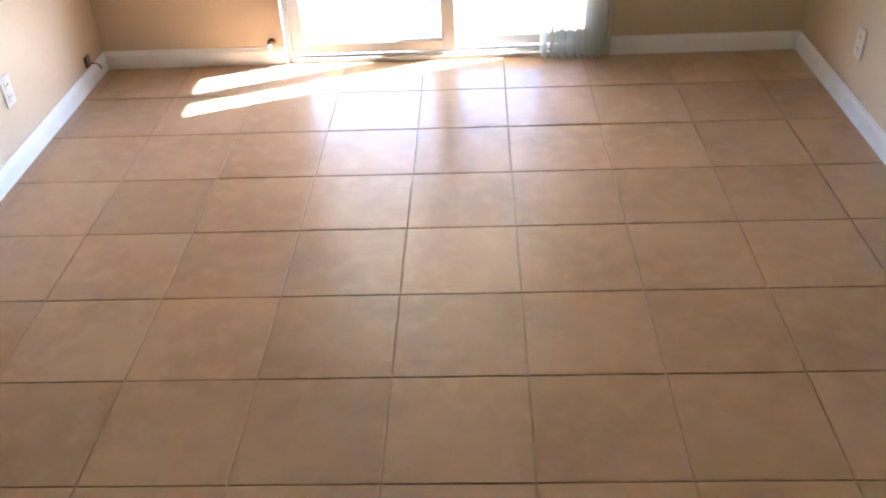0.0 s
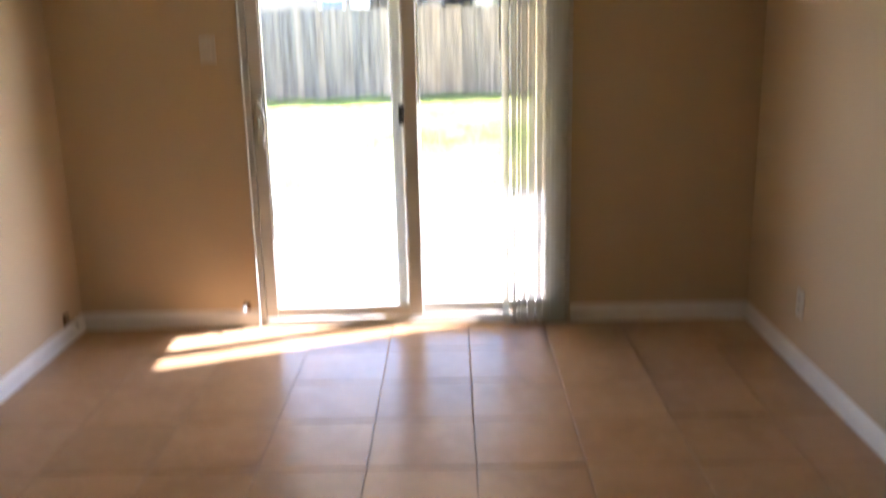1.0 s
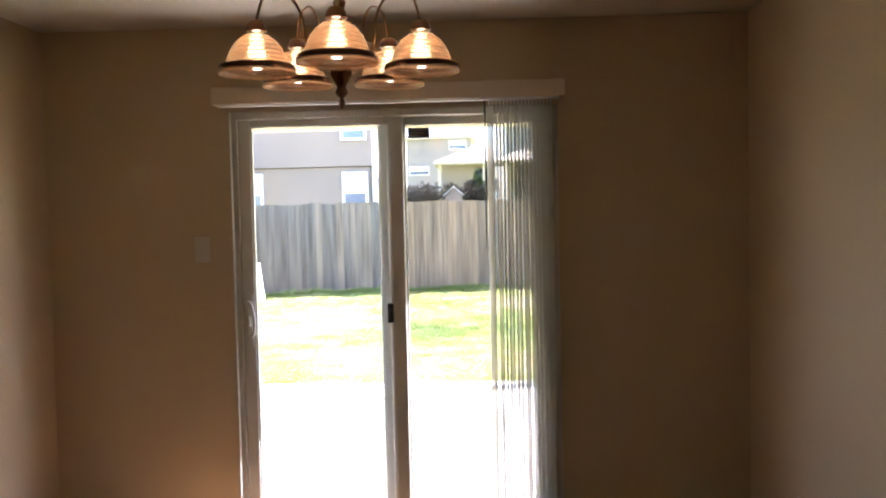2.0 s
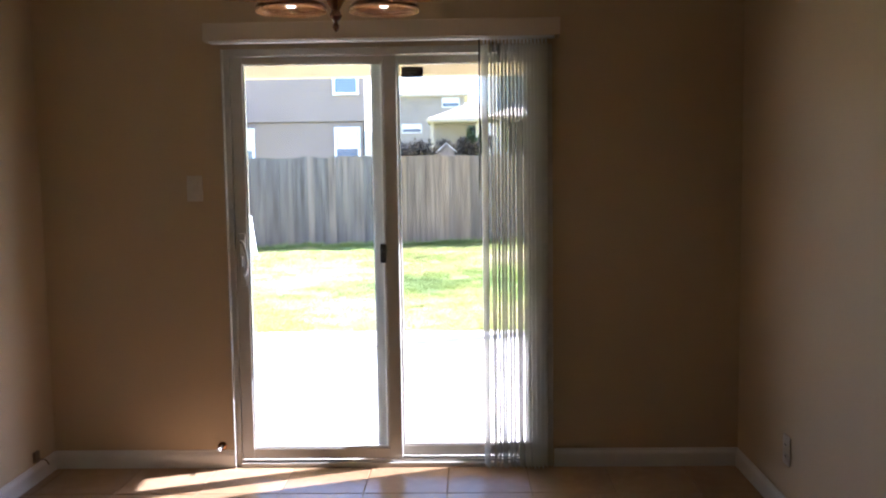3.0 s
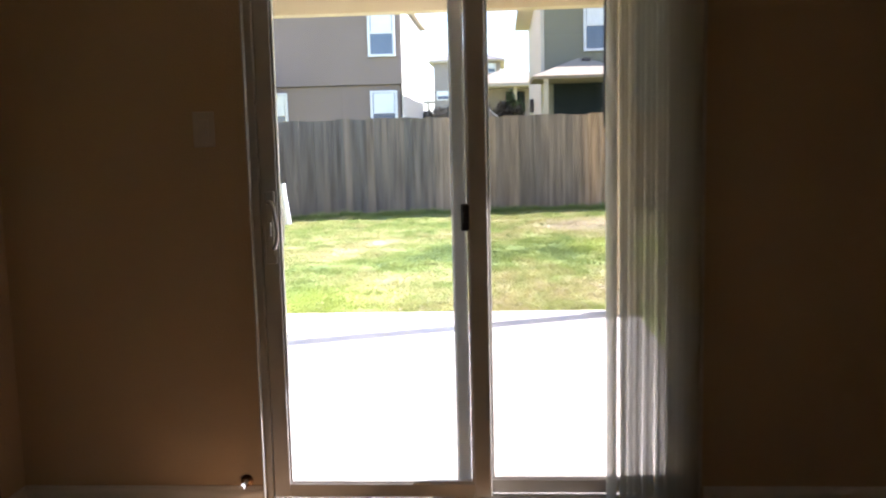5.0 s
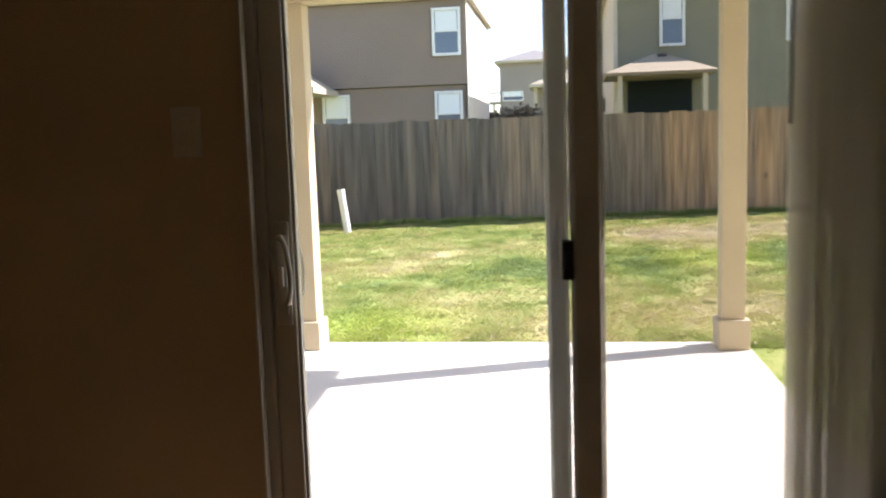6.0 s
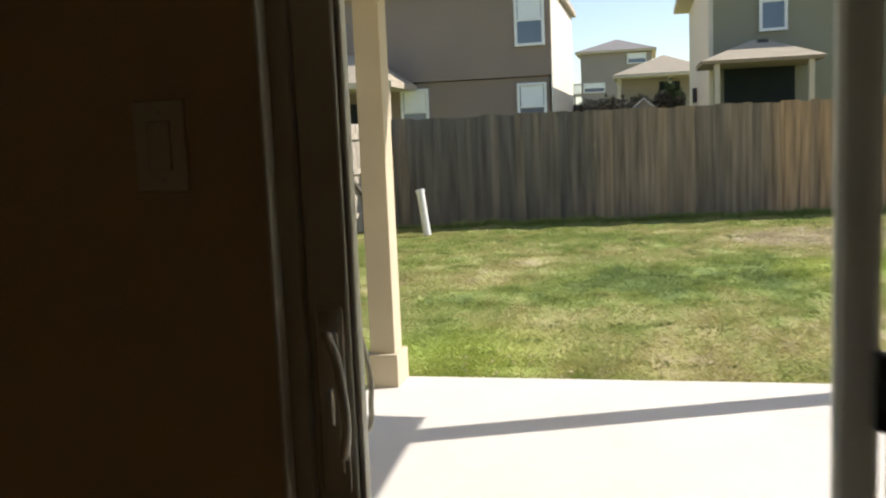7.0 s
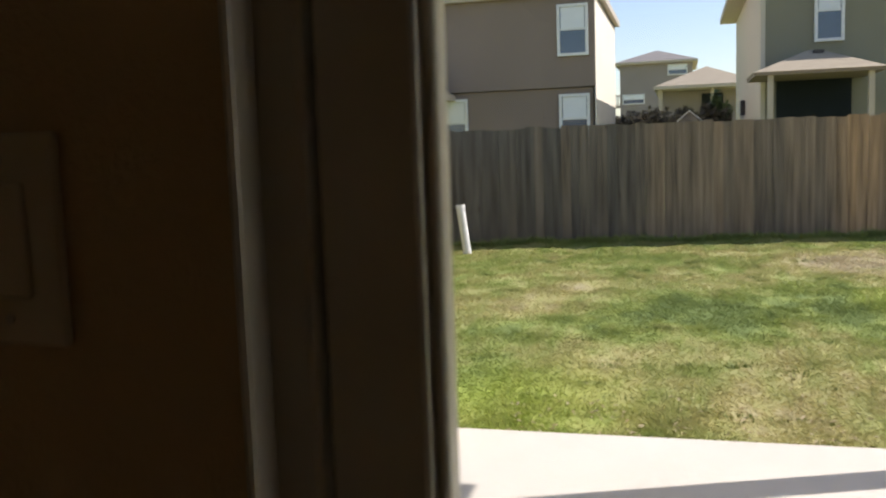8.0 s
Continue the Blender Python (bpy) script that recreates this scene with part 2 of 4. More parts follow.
def wood_material(name, grey, brown, warm):
    """Weathered cedar: grey and brown boards, each its own tone, streaked along the grain."""
    m = bpy.data.materials.new(name)
    m.use_nodes = True
    nt = m.node_tree
    bsdf = nt.nodes["Principled BSDF"]
    bsdf.inputs["Roughness"].default_value = 0.85
    geo = nt.nodes.new("ShaderNodeNewGeometry")
    info = nt.nodes.new("ShaderNodeObjectInfo")
    mp = nt.nodes.new("ShaderNodeMapping")
    mp.inputs["Scale"].default_value = (8, 8, 0.5)
    nt.links.new(geo.outputs["Position"], mp.inputs["Vector"])
    off = nt.nodes.new("ShaderNodeCombineXYZ")
    mul = nt.nodes.new("ShaderNodeMath")
    mul.operation = "MULTIPLY"
    mul.inputs[1].default_value = 37.0
    nt.links.new(info.outputs["Random"], mul.inputs[0])
    nt.links.new(mul.outputs[0], off.inputs["Z"])
    add = nt.nodes.new("ShaderNodeVectorMath")
    nt.links.new(mp.outputs["Vector"], add.inputs[0])
    nt.links.new(off.outputs[0], add.inputs[1])
    streak = nt.nodes.new("ShaderNodeTexNoise")
    streak.inputs["Scale"].default_value = 1.6
    streak.inputs["Detail"].default_value = 6
    nt.links.new(add.outputs[0], streak.inputs["Vector"])
    broad = nt.nodes.new("ShaderNodeTexNoise")
    broad.inputs["Scale"].default_value = 0.33
    broad.inputs["Detail"].default_value = 2
    nt.links.new(geo.outputs["Position"], broad.inputs["Vector"])
    tone = nt.nodes.new("ShaderNodeMath")
    tone.operation = "MULTIPLY_ADD"
    tone.inputs[1].default_value = 0.30
    nt.links.new(info.outputs["Random"], tone.inputs[0])
    sx = nt.nodes.new("ShaderNodeSeparateXYZ")
    nt.links.new(geo.outputs["Position"], sx.inputs[0])
    age = nt.nodes.new("ShaderNodeMapRange")
    age.inputs["From Min"].default_value = -2.2
    age.inputs["From Max"].default_value = 3.2
    age.inputs["To Min"].default_value = 0.07
    age.inputs["To Max"].default_value = 0.54
    nt.links.new(sx.outputs["X"], age.inputs["Value"])
    drift = nt.nodes.new("ShaderNodeMath")
    drift.operation = "MULTIPLY_ADD"
    drift.inputs[1].default_value = 0.5
    nt.links.new(broad.outputs["Fac"], drift.inputs[0])
    nt.links.new(age.outputs["Result"], drift.inputs[2])
    nt.links.new(drift.outputs[0], tone.inputs[2])
    r1 = nt.nodes.new("ShaderNodeValToRGB")
    r1.color_ramp.elements[0].position = 0.40
    r1.color_ramp.elements[0].color = (*grey, 1)
    r1.color_ramp.elements[1].position = 1.0
    r1.color_ramp.elements[1].color = (*warm, 1)
    e = r1.color_ramp.elements.new(0.7)
    e.color = (*brown, 1)
    nt.links.new(tone.outputs[0], r1.inputs["Fac"])
    r2 = nt.nodes.new("ShaderNodeMapRange")
    r2.inputs["From Min"].default_value = 0.3
    r2.inputs["From Max"].default_value = 0.72
    r2.inputs["To Min"].default_value = 0.52
    r2.inputs["To Max"].default_value = 1.5
    nt.links.new(streak.outputs["Fac"], r2.inputs["Value"])
    hsv = nt.nodes.new("ShaderNodeHueSaturation")
    nt.links.new(r1.outputs["Color"], hsv.inputs["Color"])
    nt.links.new(r2.outputs["Result"], hsv.inputs["Value"])
    # knots: small dark ovals here and there along the boards
    km = nt.nodes.new("ShaderNodeMapping")
    km.inputs["Scale"].default_value = (3.2, 0.0, 1.5)
    nt.links.new(geo.outputs["Position"], km.inputs["Vector"])
    knot = nt.nodes.new("ShaderNodeTexVoronoi")
    knot.inputs["Scale"].default_value = 1.0
    nt.links.new(km.outputs["Vector"], knot.inputs["Vector"])
    kr = nt.nodes.new("ShaderNodeMapRange")
    kr.inputs["From Min"].default_value = 0.045
    kr.inputs["From Max"].default_value = 0.11
    kr.inputs["To Min"].default_value = 0.75
    kr.inputs["To Max"].default_value = 0.0
    nt.links.new(knot.outputs["Distance"], kr.inputs["Value"])
    km2 = nt.nodes.new("ShaderNodeMix")
    km2.data_type = "RGBA"
    km2.inputs["B"].default_value = (0.055, 0.042, 0.03, 1)
    nt.links.new(kr.outputs["Result"], km2.inputs["Factor"])
    nt.links.new(hsv.outputs["Color"], km2.inputs["A"])
    nt.links.new(km2.outputs["Result"], bsdf.inputs["Base Color"])
    b = nt.nodes.new("ShaderNodeBump")
    b.inputs["Strength"].default_value = 0.5
    b.inputs["Distance"].default_value = 0.01
    nt.links.new(streak.outputs["Fac"], b.inputs["Height"])
    nt.links.new(b.outputs["Normal"], bsdf.inputs["Normal"])
    return m


def lawn_material(name, bumpy):
    """Mown lawn by place: green, yellowed and bare straw patches."""
    m = bpy.data.materials.new(name)
    m.use_nodes = True
    nt = m.node_tree
    bsdf = nt.nodes["Principled BSDF"]
    bsdf.inputs["Roughness"].default_value = 0.8
    bsdf.inputs["Specular IOR Level"].default_value = 0.2
    geo = nt.nodes.new("ShaderNodeNewGeometry")
    mp = nt.nodes.new("ShaderNodeMapping")
    mp.inputs["Scale"].default_value = (1.15, 0.5, 0.05)
    nt.links.new(geo.outputs["Position"], mp.inputs["Vector"])
    n1 = nt.nodes.new("ShaderNodeTexNoise")
    n1.inputs["Scale"].default_value = 0.8
    n1.inputs["Detail"].default_value = 9
    n1.inputs["Roughness"].default_value = 0.6
    nt.links.new(mp.outputs["Vector"], n1.inputs["Vector"])
    n2 = nt.nodes.new("ShaderNodeTexNoise")
    n2.inputs["Scale"].default_value = 5
    n2.inputs["Detail"].default_value = 7
    nt.links.new(mp.outputs["Vector"], n2.inputs["Vector"])
    mixn = nt.nodes.new("ShaderNodeMath")
    mixn.operation = "MULTIPLY_ADD"
    mixn.inputs[1].default_value = 0.34
    nt.links.new(n2.outputs["Fac"], mixn.inputs[0])
    sub = nt.nodes.new("ShaderNodeMath")
    sub.operation = "SUBTRACT"
    sub.inputs[1].default_value = 0.18
    nt.links.new(n1.outputs["Fac"], sub.inputs[0])
    nt.links.new(sub.outputs[0], mixn.inputs[2])
    # a worn straw patch by the fence and a lush one by the patio
    total = mixn.outputs[0]
    for centre, radius, amount in (((1.5, 10.7, 0.0), 1.8, 0.27), ((3.4, 10.5, 0.0), 1.8, 0.20), ((-1.5, 6.9, 0.0), 1.0, -0.15), ((-0.8, 7.7, 0.0), 1.3, -0.13),
                                   ((0.4, 7.9, 0.0), 1.5, -0.15), ((3.0, 8.0, 0.0), 1.8, -0.10), ((-0.3, 5.2, 0.0), 1.4, 0.12), ((1.1, 5.4, 0.0), 1.7, 0.13), ((-2.6, 7.9, 0.0), 1.3, 0.12), ((2.2, 3.5, 0.0), 1.7, 0.14)):
        dist = nt.nodes.new("ShaderNodeVectorMath")
        dist.operation = "DISTANCE"
        dist.inputs[1].default_value = centre
        nt.links.new(geo.outputs["Position"], dist.inputs[0])
        fall = nt.nodes.new("ShaderNodeMapRange")
        fall.inputs["From Max"].default_value = radius
        fall.inputs["To Min"].default_value = amount
        fall.inputs["To Max"].default_value = 0.0
        nt.links.new(dist.outputs["Value"], fall.inputs["Value"])
        plus = nt.nodes.new("ShaderNodeMath")
        nt.links.new(total, plus.inputs[0])
        nt.links.new(fall.outputs["Result"], plus.inputs[1])
        total = plus.outputs[0]
    ramp = nt.nodes.new("ShaderNodeValToRGB")
    el = ramp.color_ramp.elements
    el[0].position, el[0].color = 0.31, (0.19, 0.245, 0.075, 1)
    el[1].position, el[1].color = 0.74, (0.50, 0.43, 0.265, 1)
    for pos, c in ((0.42, (0.28, 0.33, 0.09, 1)), (0.50, (0.365, 0.375, 0.135, 1)), (0.60, (0.43, 0.395, 0.165, 1))):
        e = el.new(pos)
        e.color = c
    nt.links.new(total, ramp.inputs["Fac"])
    # fresh growth: vivid yellow-green clumps in two places
    tint = ramp.outputs["Color"]
    for centre, radius in (((-1.7, 4.85, 0.0), 1.25), ((1.6, 8.4, 0.0), 0.9)):
        dist = nt.nodes.new("ShaderNodeVectorMath")
        dist.operation = "DISTANCE"
        dist.inputs[1].default_value = centre
        nt.links.new(geo.outputs["Position"], dist.inputs[0])
        near = nt.nodes.new("ShaderNodeMath")
        near.operation = "MULTIPLY_ADD"
        near.inputs[1].default_value = 1.3
        nt.links.new(n1.outputs["Fac"], near.inputs[0])
        rel = nt.nodes.new("ShaderNodeMath")
        rel.operation = "DIVIDE"
        rel.inputs[1].default_value = -radius
        nt.links.new(dist.outputs["Value"], rel.inputs[0])
        nt.links.new(rel.outputs[0], near.inputs[2])
        share = nt.nodes.new("ShaderNodeMapRange")
        share.inputs["From Min"].default_value = -0.30
        share.inputs["From Max"].default_value = 0.35
        share.inputs["To Max"].default_value = 0.55
        nt.links.new(near.outputs[0], share.inputs["Value"])
        lush = nt.nodes.new("ShaderNodeMix")
        lush.data_type = "RGBA"
        lush.inputs["B"].default_value = (0.34, 0.42, 0.06, 1)
        nt.links.new(share.outputs["Result"], lush.inputs["Factor"])
        nt.links.new(tint, lush.inputs["A"])
        tint = lush.outputs["Result"]
    nt.links.new(tint, bsdf.inputs["Base Color"])
    if not bumpy:
        tr = nt.nodes.new("ShaderNodeBsdfTranslucent")
        nt.links.new(tint, tr.inputs["Color"])
        mx = nt.nodes.new("ShaderNodeMixShader")
        mx.inputs["Fac"].default_value = 0.5
        nt.links.new(bsdf.outputs["BSDF"], mx.inputs[1])
        nt.links.new(tr.outputs["BSDF"], mx.inputs[2])
        nt.links.new(mx.outputs["Shader"], nt.nodes["Material Output"].inputs["Surface"])
    if bumpy:
        b = nt.nodes.new("ShaderNodeBump")
        b.inputs["Strength"].default_value = 0.4
        b.inputs["Distance"].default_value = 0.03
        nt.links.new(n2.outputs["Fac"], b.inputs["Height"])
        nt.links.new(b.outputs["Normal"], bsdf.inputs["Normal"])
    return m


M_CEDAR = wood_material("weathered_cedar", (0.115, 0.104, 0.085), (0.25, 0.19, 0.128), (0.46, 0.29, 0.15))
# brighter copy of the cedar, with the sun's light in its colours
M_CEDAR_SUNLIT = wood_material("sunlit_cedar", (0.37, 0.32, 0.25), (0.43, 0.37, 0.28), (0.50, 0.42, 0.30))
M_LAWN = lawn_material("lawn_soil", True)
M_BLADE = lawn_material("grass_blade", False)
M_LITTER = material("dry_leaf", (0.30, 0.22, 0.11), 0.8, vary=(0.48, 0.41, 0.25), scale=9, coords="World")
M_TUFT = material("tuft_blade", (0.20, 0.25, 0.075), 0.7, vary=(0.26, 0.30, 0.09), scale=3, coords="World", specular=0.2)

# ---------------------------------------------------------------- mesh helpers


def finish(name, bm, mat, smooth=False):
    bmesh.ops.recalc_face_normals(bm, faces=bm.faces)
    me = bpy.data.meshes.new(name)
    bm.to_mesh(me)
    bm.free()
    me.materials.append(mat)
    if smooth:
        me.polygons.foreach_set("use_smooth", [True] * len(me.polygons))
        me.set_sharp_from_angle(angle=radians(40))
    return me


def thing(name, place, label, category, group="", kind=""):
    ob = new(name)
    ob.location = place
    ob.empty_display_size = 0.1
    return tagged(ob, label, category, group, kind)


def part(name, bm, mat, parent, label="", smooth=False, at=(0, 0, 0)):
    ob = new(name, finish(name, bm, mat, smooth))
    ob.parent = parent
    ob.location = at
    return tagged(ob, label)


def solid(name, bm, mat, label, category, kind="", group="", smooth=False, at=(0, 0, 0)):
    ob = new(name, finish(name, bm, mat, smooth))
    ob.location = at
    return tagged(ob, label, category, group, kind)


def box(bm, x0, x1, y0, y1, z0, z1, bevel=0.0, segments=2):
    r = bmesh.ops.create_cube(bm, size=1.0)
    for v in r["verts"]:
        v.co = Vector(((x0 + x1) / 2 + v.co.x * (x1 - x0), (y0 + y1) / 2 + v.co.y * (y1 - y0), (z0 + z1) / 2 + v.co.z * (z1 - z0)))
    if bevel:
        edges = list({e for v in r["verts"] for e in v.link_edges})
        bmesh.ops.bevel(bm, geom=edges, offset=bevel, segments=segments, affect="EDGES", profile=0.5)
    return bm


def boxed(*args, **kw):
    return box(bmesh.new(), *args, **kw)


def lathe(profile, steps=24, bm=None, centre=(0, 0, 0), ribs=0.0):
    """Turns (radius, z) pairs about the z axis; ribs: every second step is pressed in by that share."""
    bm = bm or bmesh.new()
    rings = []
    for r, z in profile:
        ring = []
        for i in range(steps):
            a = 2 * math.pi * i / steps
            rr = r * (1 - ribs * (i % 2))
            ring.append(bm.verts.new((centre[0] + rr * math.cos(a), centre[1] + rr * math.sin(a), centre[2] + z)))
        rings.append(ring)
    for a, b in zip(rings, rings[1:]):
        for i in range(steps):
            bm.faces.new((a[i], a[(i + 1) % steps], b[(i + 1) % steps], b[i]))
    for ring, (r, _) in ((rings[0], profile[0]), (rings[-1], profile[-1])):
        if r > 1e-5 and profile[0] != profile[-1]:
            bm.faces.new(ring)
    return bm


def tube(points, radius, sides=8, bm=None):
    """A round bar along points; radius may be one number or one for each point."""
    bm = bm or bmesh.new()
    pts = [Vector(p) for p in points]
    radii = radius if isinstance(radius, (list, tuple)) else [radius] * len(pts)
    rings = []
    side = None
    for i, p in enumerate(pts):
        d = (pts[min(i + 1, len(pts) - 1)] - pts[max(i - 1, 0)]).normalized()
        if side is None:
            side = d.orthogonal().normalized()
        else:
            side = (side - d * side.dot(d)).normalized()
        up = d.cross(side)
        rings.append([bm.verts.new(p + (side * math.cos(2 * math.pi * k / sides) + up * math.sin(2 * math.pi * k / sides)) * radii[i]) for k in range(sides)])
    for a, b in zip(rings, rings[1:]):
        for k in range(sides):
            bm.faces.new((a[k], a[(k + 1) % sides], b[(k + 1) % sides], b[k]))
    bm.faces.new(rings[0])
    bm.faces.new(rings[-1])
    return bm


def arc(points, steps=6):
    """A smooth curve through points."""
    pts = [Vector(p) for p in points]
    out = []
    for i in range(len(pts) - 1):
        p0, p1, p2, p3 = pts[max(i - 1, 0)], pts[i], pts[i + 1], pts[min(i + 2, len(pts) - 1)]
        for k in range(steps):
            t = k / steps
            out.append(0.5 * ((2 * p1) + (p2 - p0) * t + (2 * p0 - 5 * p1 + 4 * p2 - p3) * t * t + (3 * p1 - p0 - 3 * p2 + p3) * t ** 3))
    out.append(pts[-1])
    return out


def wall_mesh(us, zs, holes, thick, axis="x", at=0.0):
    """A wall slab over the cuts us and zs, without the cells in holes; axis: the way it runs; at: its inner face."""
    bm = bmesh.new()
    cache = {}

    def vert(u, w, z):
        key = (u, w, z)
        if key not in cache:
            cache[key] = bm.verts.new((u, at + w, z) if axis == "x" else (at + w, u, z))
        return cache[key]
    cells = {(i, j) for i in range(len(us) - 1) for j in range(len(zs) - 1)} - set(holes)
    for i, j in cells:
        u0, u1, z0, z1 = us[i], us[i + 1], zs[j], zs[j + 1]
        for w in (0, thick):
            bm.faces.new((vert(u0, w, z0), vert(u1, w, z0), vert(u1, w, z1), vert(u0, w, z1)))
        for (ni, nj), (a, b) in (((i - 1, j), ((u0, z0), (u0, z1))), ((i + 1, j), ((u1, z0), (u1, z1))),
                                 ((i, j - 1), ((u0, z0), (u1, z0))), ((i, j + 1), ((u0, z1), (u1, z1)))):
            if (ni, nj) not in cells:
                bm.faces.new((vert(a[0], 0, a[1]), vert(b[0], 0, b[1]), vert(b[0], thick, b[1]), vert(a[0], thick, a[1])))
    return bm


# ---------------------------------------------------------------- the room
XL, XR, YB, H = -1.725, 1.64, -7.0, 2.44
DL, DR, DT = -0.822, 0.745, 2.035        # door opening
WT = 0.153                                # outer wall

solid("wall_north", wall_mesh([XL - 0.12, DL, DR, XR + 0.12], [-0.12, 0.0, DT, H], [(1, 1), (1, 2)][:1], WT), M_WALL,
      "beige painted wall with the sliding door opening", "wall", "structure")
solid("wall_west", wall_mesh([YB, 0.0], [-0.12, H], [], -0.12, "y", XL), M_WALL, "beige painted plaster side wall", "wall", "structure")
solid("wall_east", wall_mesh([YB, 0.0], [-0.12, H], [], 0.12, "y", XR), M_WALL, "beige painted plaster side wall", "wall", "structure")
solid("wall_south", wall_mesh([XL - 0.12, XR + 0.12], [-0.12, H], [], -0.12, "x", YB), M_WALL, "plain beige painted end wall", "wall", "structure")
solid("ceiling", boxed(XL - 0.12, XR + 0.12, YB - 0.12, WT, H + 0.002, H + 0.1), M_CEIL, "light textured plaster ceiling", "ceiling", "structure")
floor = solid("floor", boxed(XL, XR, YB, 0.0, -0.1, -0.004), M_GROUT, "tan ceramic tile floor with dark grout", "floor", "structure")


def baseboard(name, length, m, label="white painted wooden baseboard"):
    """A moulded board along +x from the origin, its back on y = 0, its face towards -y."""
    prof = [(0, 0), (-0.013, 0), (-0.013, 0.062), (-0.010, 0.072), (-0.005, 0.078), (-0.004, 0.086), (0, 0.088)]
    bm = bmesh.new()
    ends = [[bm.verts.new((x, y, z)) for y, z in prof] for x in (0, length)]
    n = len(prof)
    for i in range(n):
        bm.faces.new((ends[0][i], ends[0][(i + 1) % n], ends[1][(i + 1) % n], ends[1][i]))
    bm.faces.new(ends[0])
    bm.faces.new(ends[1])
    ob = solid(name, bm, M_TRIM, label, "baseboard", "structure")
    ob.matrix_world = m
    return ob


baseboard("baseboard", DL - XL - 0.004, pose(XL, -0.001, 0.0))
baseboard("baseboard", XR - DR - 0.004, pose(DR + 0.004, -0.001, 0.0))
baseboard("baseboard", -YB - 0.015, pose(XL + 0.001, YB, 0.0, 0, 0, 90))
baseboard("baseboard", -YB - 0.015, pose(XR - 0.001, -0.015, 0.0, 0, 0, -90))

# ---------------------------------------------------------------- sliding door
door = thing("sliding_door", (0, 0, 0), "closed white vinyl sliding glass patio door", "door", kind="structure")
door.name = "door_1"
FD = 0.125                                # depth of the frame
for nm, b in (("jamb", (DL, DL + 0.03, 0.010, FD, 0.0, DT)), ("jamb_lip", (DL - 0.001, DL + 0.006, -0.021, 0.0095, 0.0, DT)), ("jamb", (DR - 0.04, DR, -0.006, FD, 0.0, DT)),
              ("head", (DL + 0.03, DR - 0.04, -0.006, FD, DT - 0.035, DT)), ("sill", (DL + 0.03, DR - 0.04, -0.012, FD + 0.03, 0.0, 0.022))):
    part(nm, boxed(*b, bevel=0.004), M_VINYL, door)
for y in (0.010, 0.062, 0.108):
    part("track", boxed(DL + 0.032, DR - 0.045, y, y + 0.005, 0.0225, 0.032), M_STEEL, door, "thin metal track rib")


def door_panel(name, x0, x1, y0, y1, left, right, bottom, top, label, glass):
    """A framed pane: stiles, rails, glazing bead and glass."""
    z0, z1 = 0.034, DT - 0.037
    p = part(name, boxed(x0, x0 + left, y0, y1, z0, z1, bevel=0.004), M_VINYL, door, label)
    part("stile", boxed(x1 - right, x1, y0, y1, z0, z1, bevel=0.004), M_VINYL, p)
    part("rail", boxed(x0 + left, x1 - right, y0 + 0.001, y1 - 0.001, z0, z0 + bottom, bevel=0.003), M_VINYL, p)
    part("rail", boxed(x0 + left, x1 - right, y0 + 0.001, y1 - 0.001, z1 - top, z1, bevel=0.003), M_VINYL, p)
    ym = (y0 + y1) / 2
    gx0, gx1, gz0, gz1 = x0 + left, x1 - right, z0 + bottom, z1 - top
    for b in ((gx0, gx0 + 0.008, gz0, gz1), (gx1 - 0.008, gx1, gz0, gz1), (gx0 + 0.008, gx1 - 0.008, gz0, gz0 + 0.008), (gx0 + 0.008, gx1 - 0.008, gz1 - 0.008, gz1)):
        part("glazing_bead", boxed(b[0], b[1], ym - 0.012, ym + 0.012, b[2], b[3], bevel=0.002, segments=1), M_VINYL, p)
    pane = part("pane", boxed(gx0 + 0.002, gx1 - 0.002, ym - 0.003, ym + 0.003, gz0 + 0.002, gz1 - 0.002), glass, p, "clear glass pane")
    return p


slider = door_panel("sliding_panel", DL + 0.032, 0.006, 0.018, 0.056, 0.059, 0.063, 0.052, 0.03, "sliding panel with pull handle", M_GLASS)
fixed = door_panel("fixed_panel", -0.052, DR - 0.042, 0.064, 0.100, 0.06, 0.062, 0.052, 0.03, "fixed panel behind the blind", M_GLASS_DIM)

# pull handle inside and outside, on the closing stile
for side, y in ((-1, 0.018), (1, 0.056)):
    hx = DL + 0.032 + 0.031
    esc = part("escutcheon", boxed(hx - 0.02, hx + 0.02, min(y, y + side * 0.007), max(y, y + side * 0.007), 0.90, 1.16, bevel=0.006), M_VINYL, slider)
    yy = y + side * 0.004
    out = 0.0 if side < 0 else -0.014
    bow = arc([(hx - 0.004, yy, 1.118), (hx + 0.010, yy + side * 0.030, 1.120), (hx + 0.026 + out, yy + side * 0.048, 1.098), (hx + 0.036 + out, yy + side * 0.054, 1.035),
               (hx + 0.035 + out, yy + side * 0.052, 1.0), (hx + 0.024, yy + side * 0.034, 0.968), (hx + 0.010, yy, 0.958)], 6)
    part("handle", tube(bow, [0.008 if side < 0 else 0.005] * 4 + [0.0065 if side < 0 else 0.004] * (len(bow) - 8) + [0.008 if side < 0 else 0.005] * 4, 10), M_VINYL, slider, "bowed pull handle", smooth=True)
    part("handle_plate", boxed(hx - 0.012, hx + 0.014, min(y + side * 0.006, y + side * 0.012), max(y + side * 0.006, y + side * 0.012), 0.93, 1.125, bevel=0.003), M_VINYL, slider)
part("thumb_latch", boxed(hx - 0.008, hx + 0.006, -0.004, 0.012, 1.0, 1.05, bevel=0.003), M_VINYL, slider)
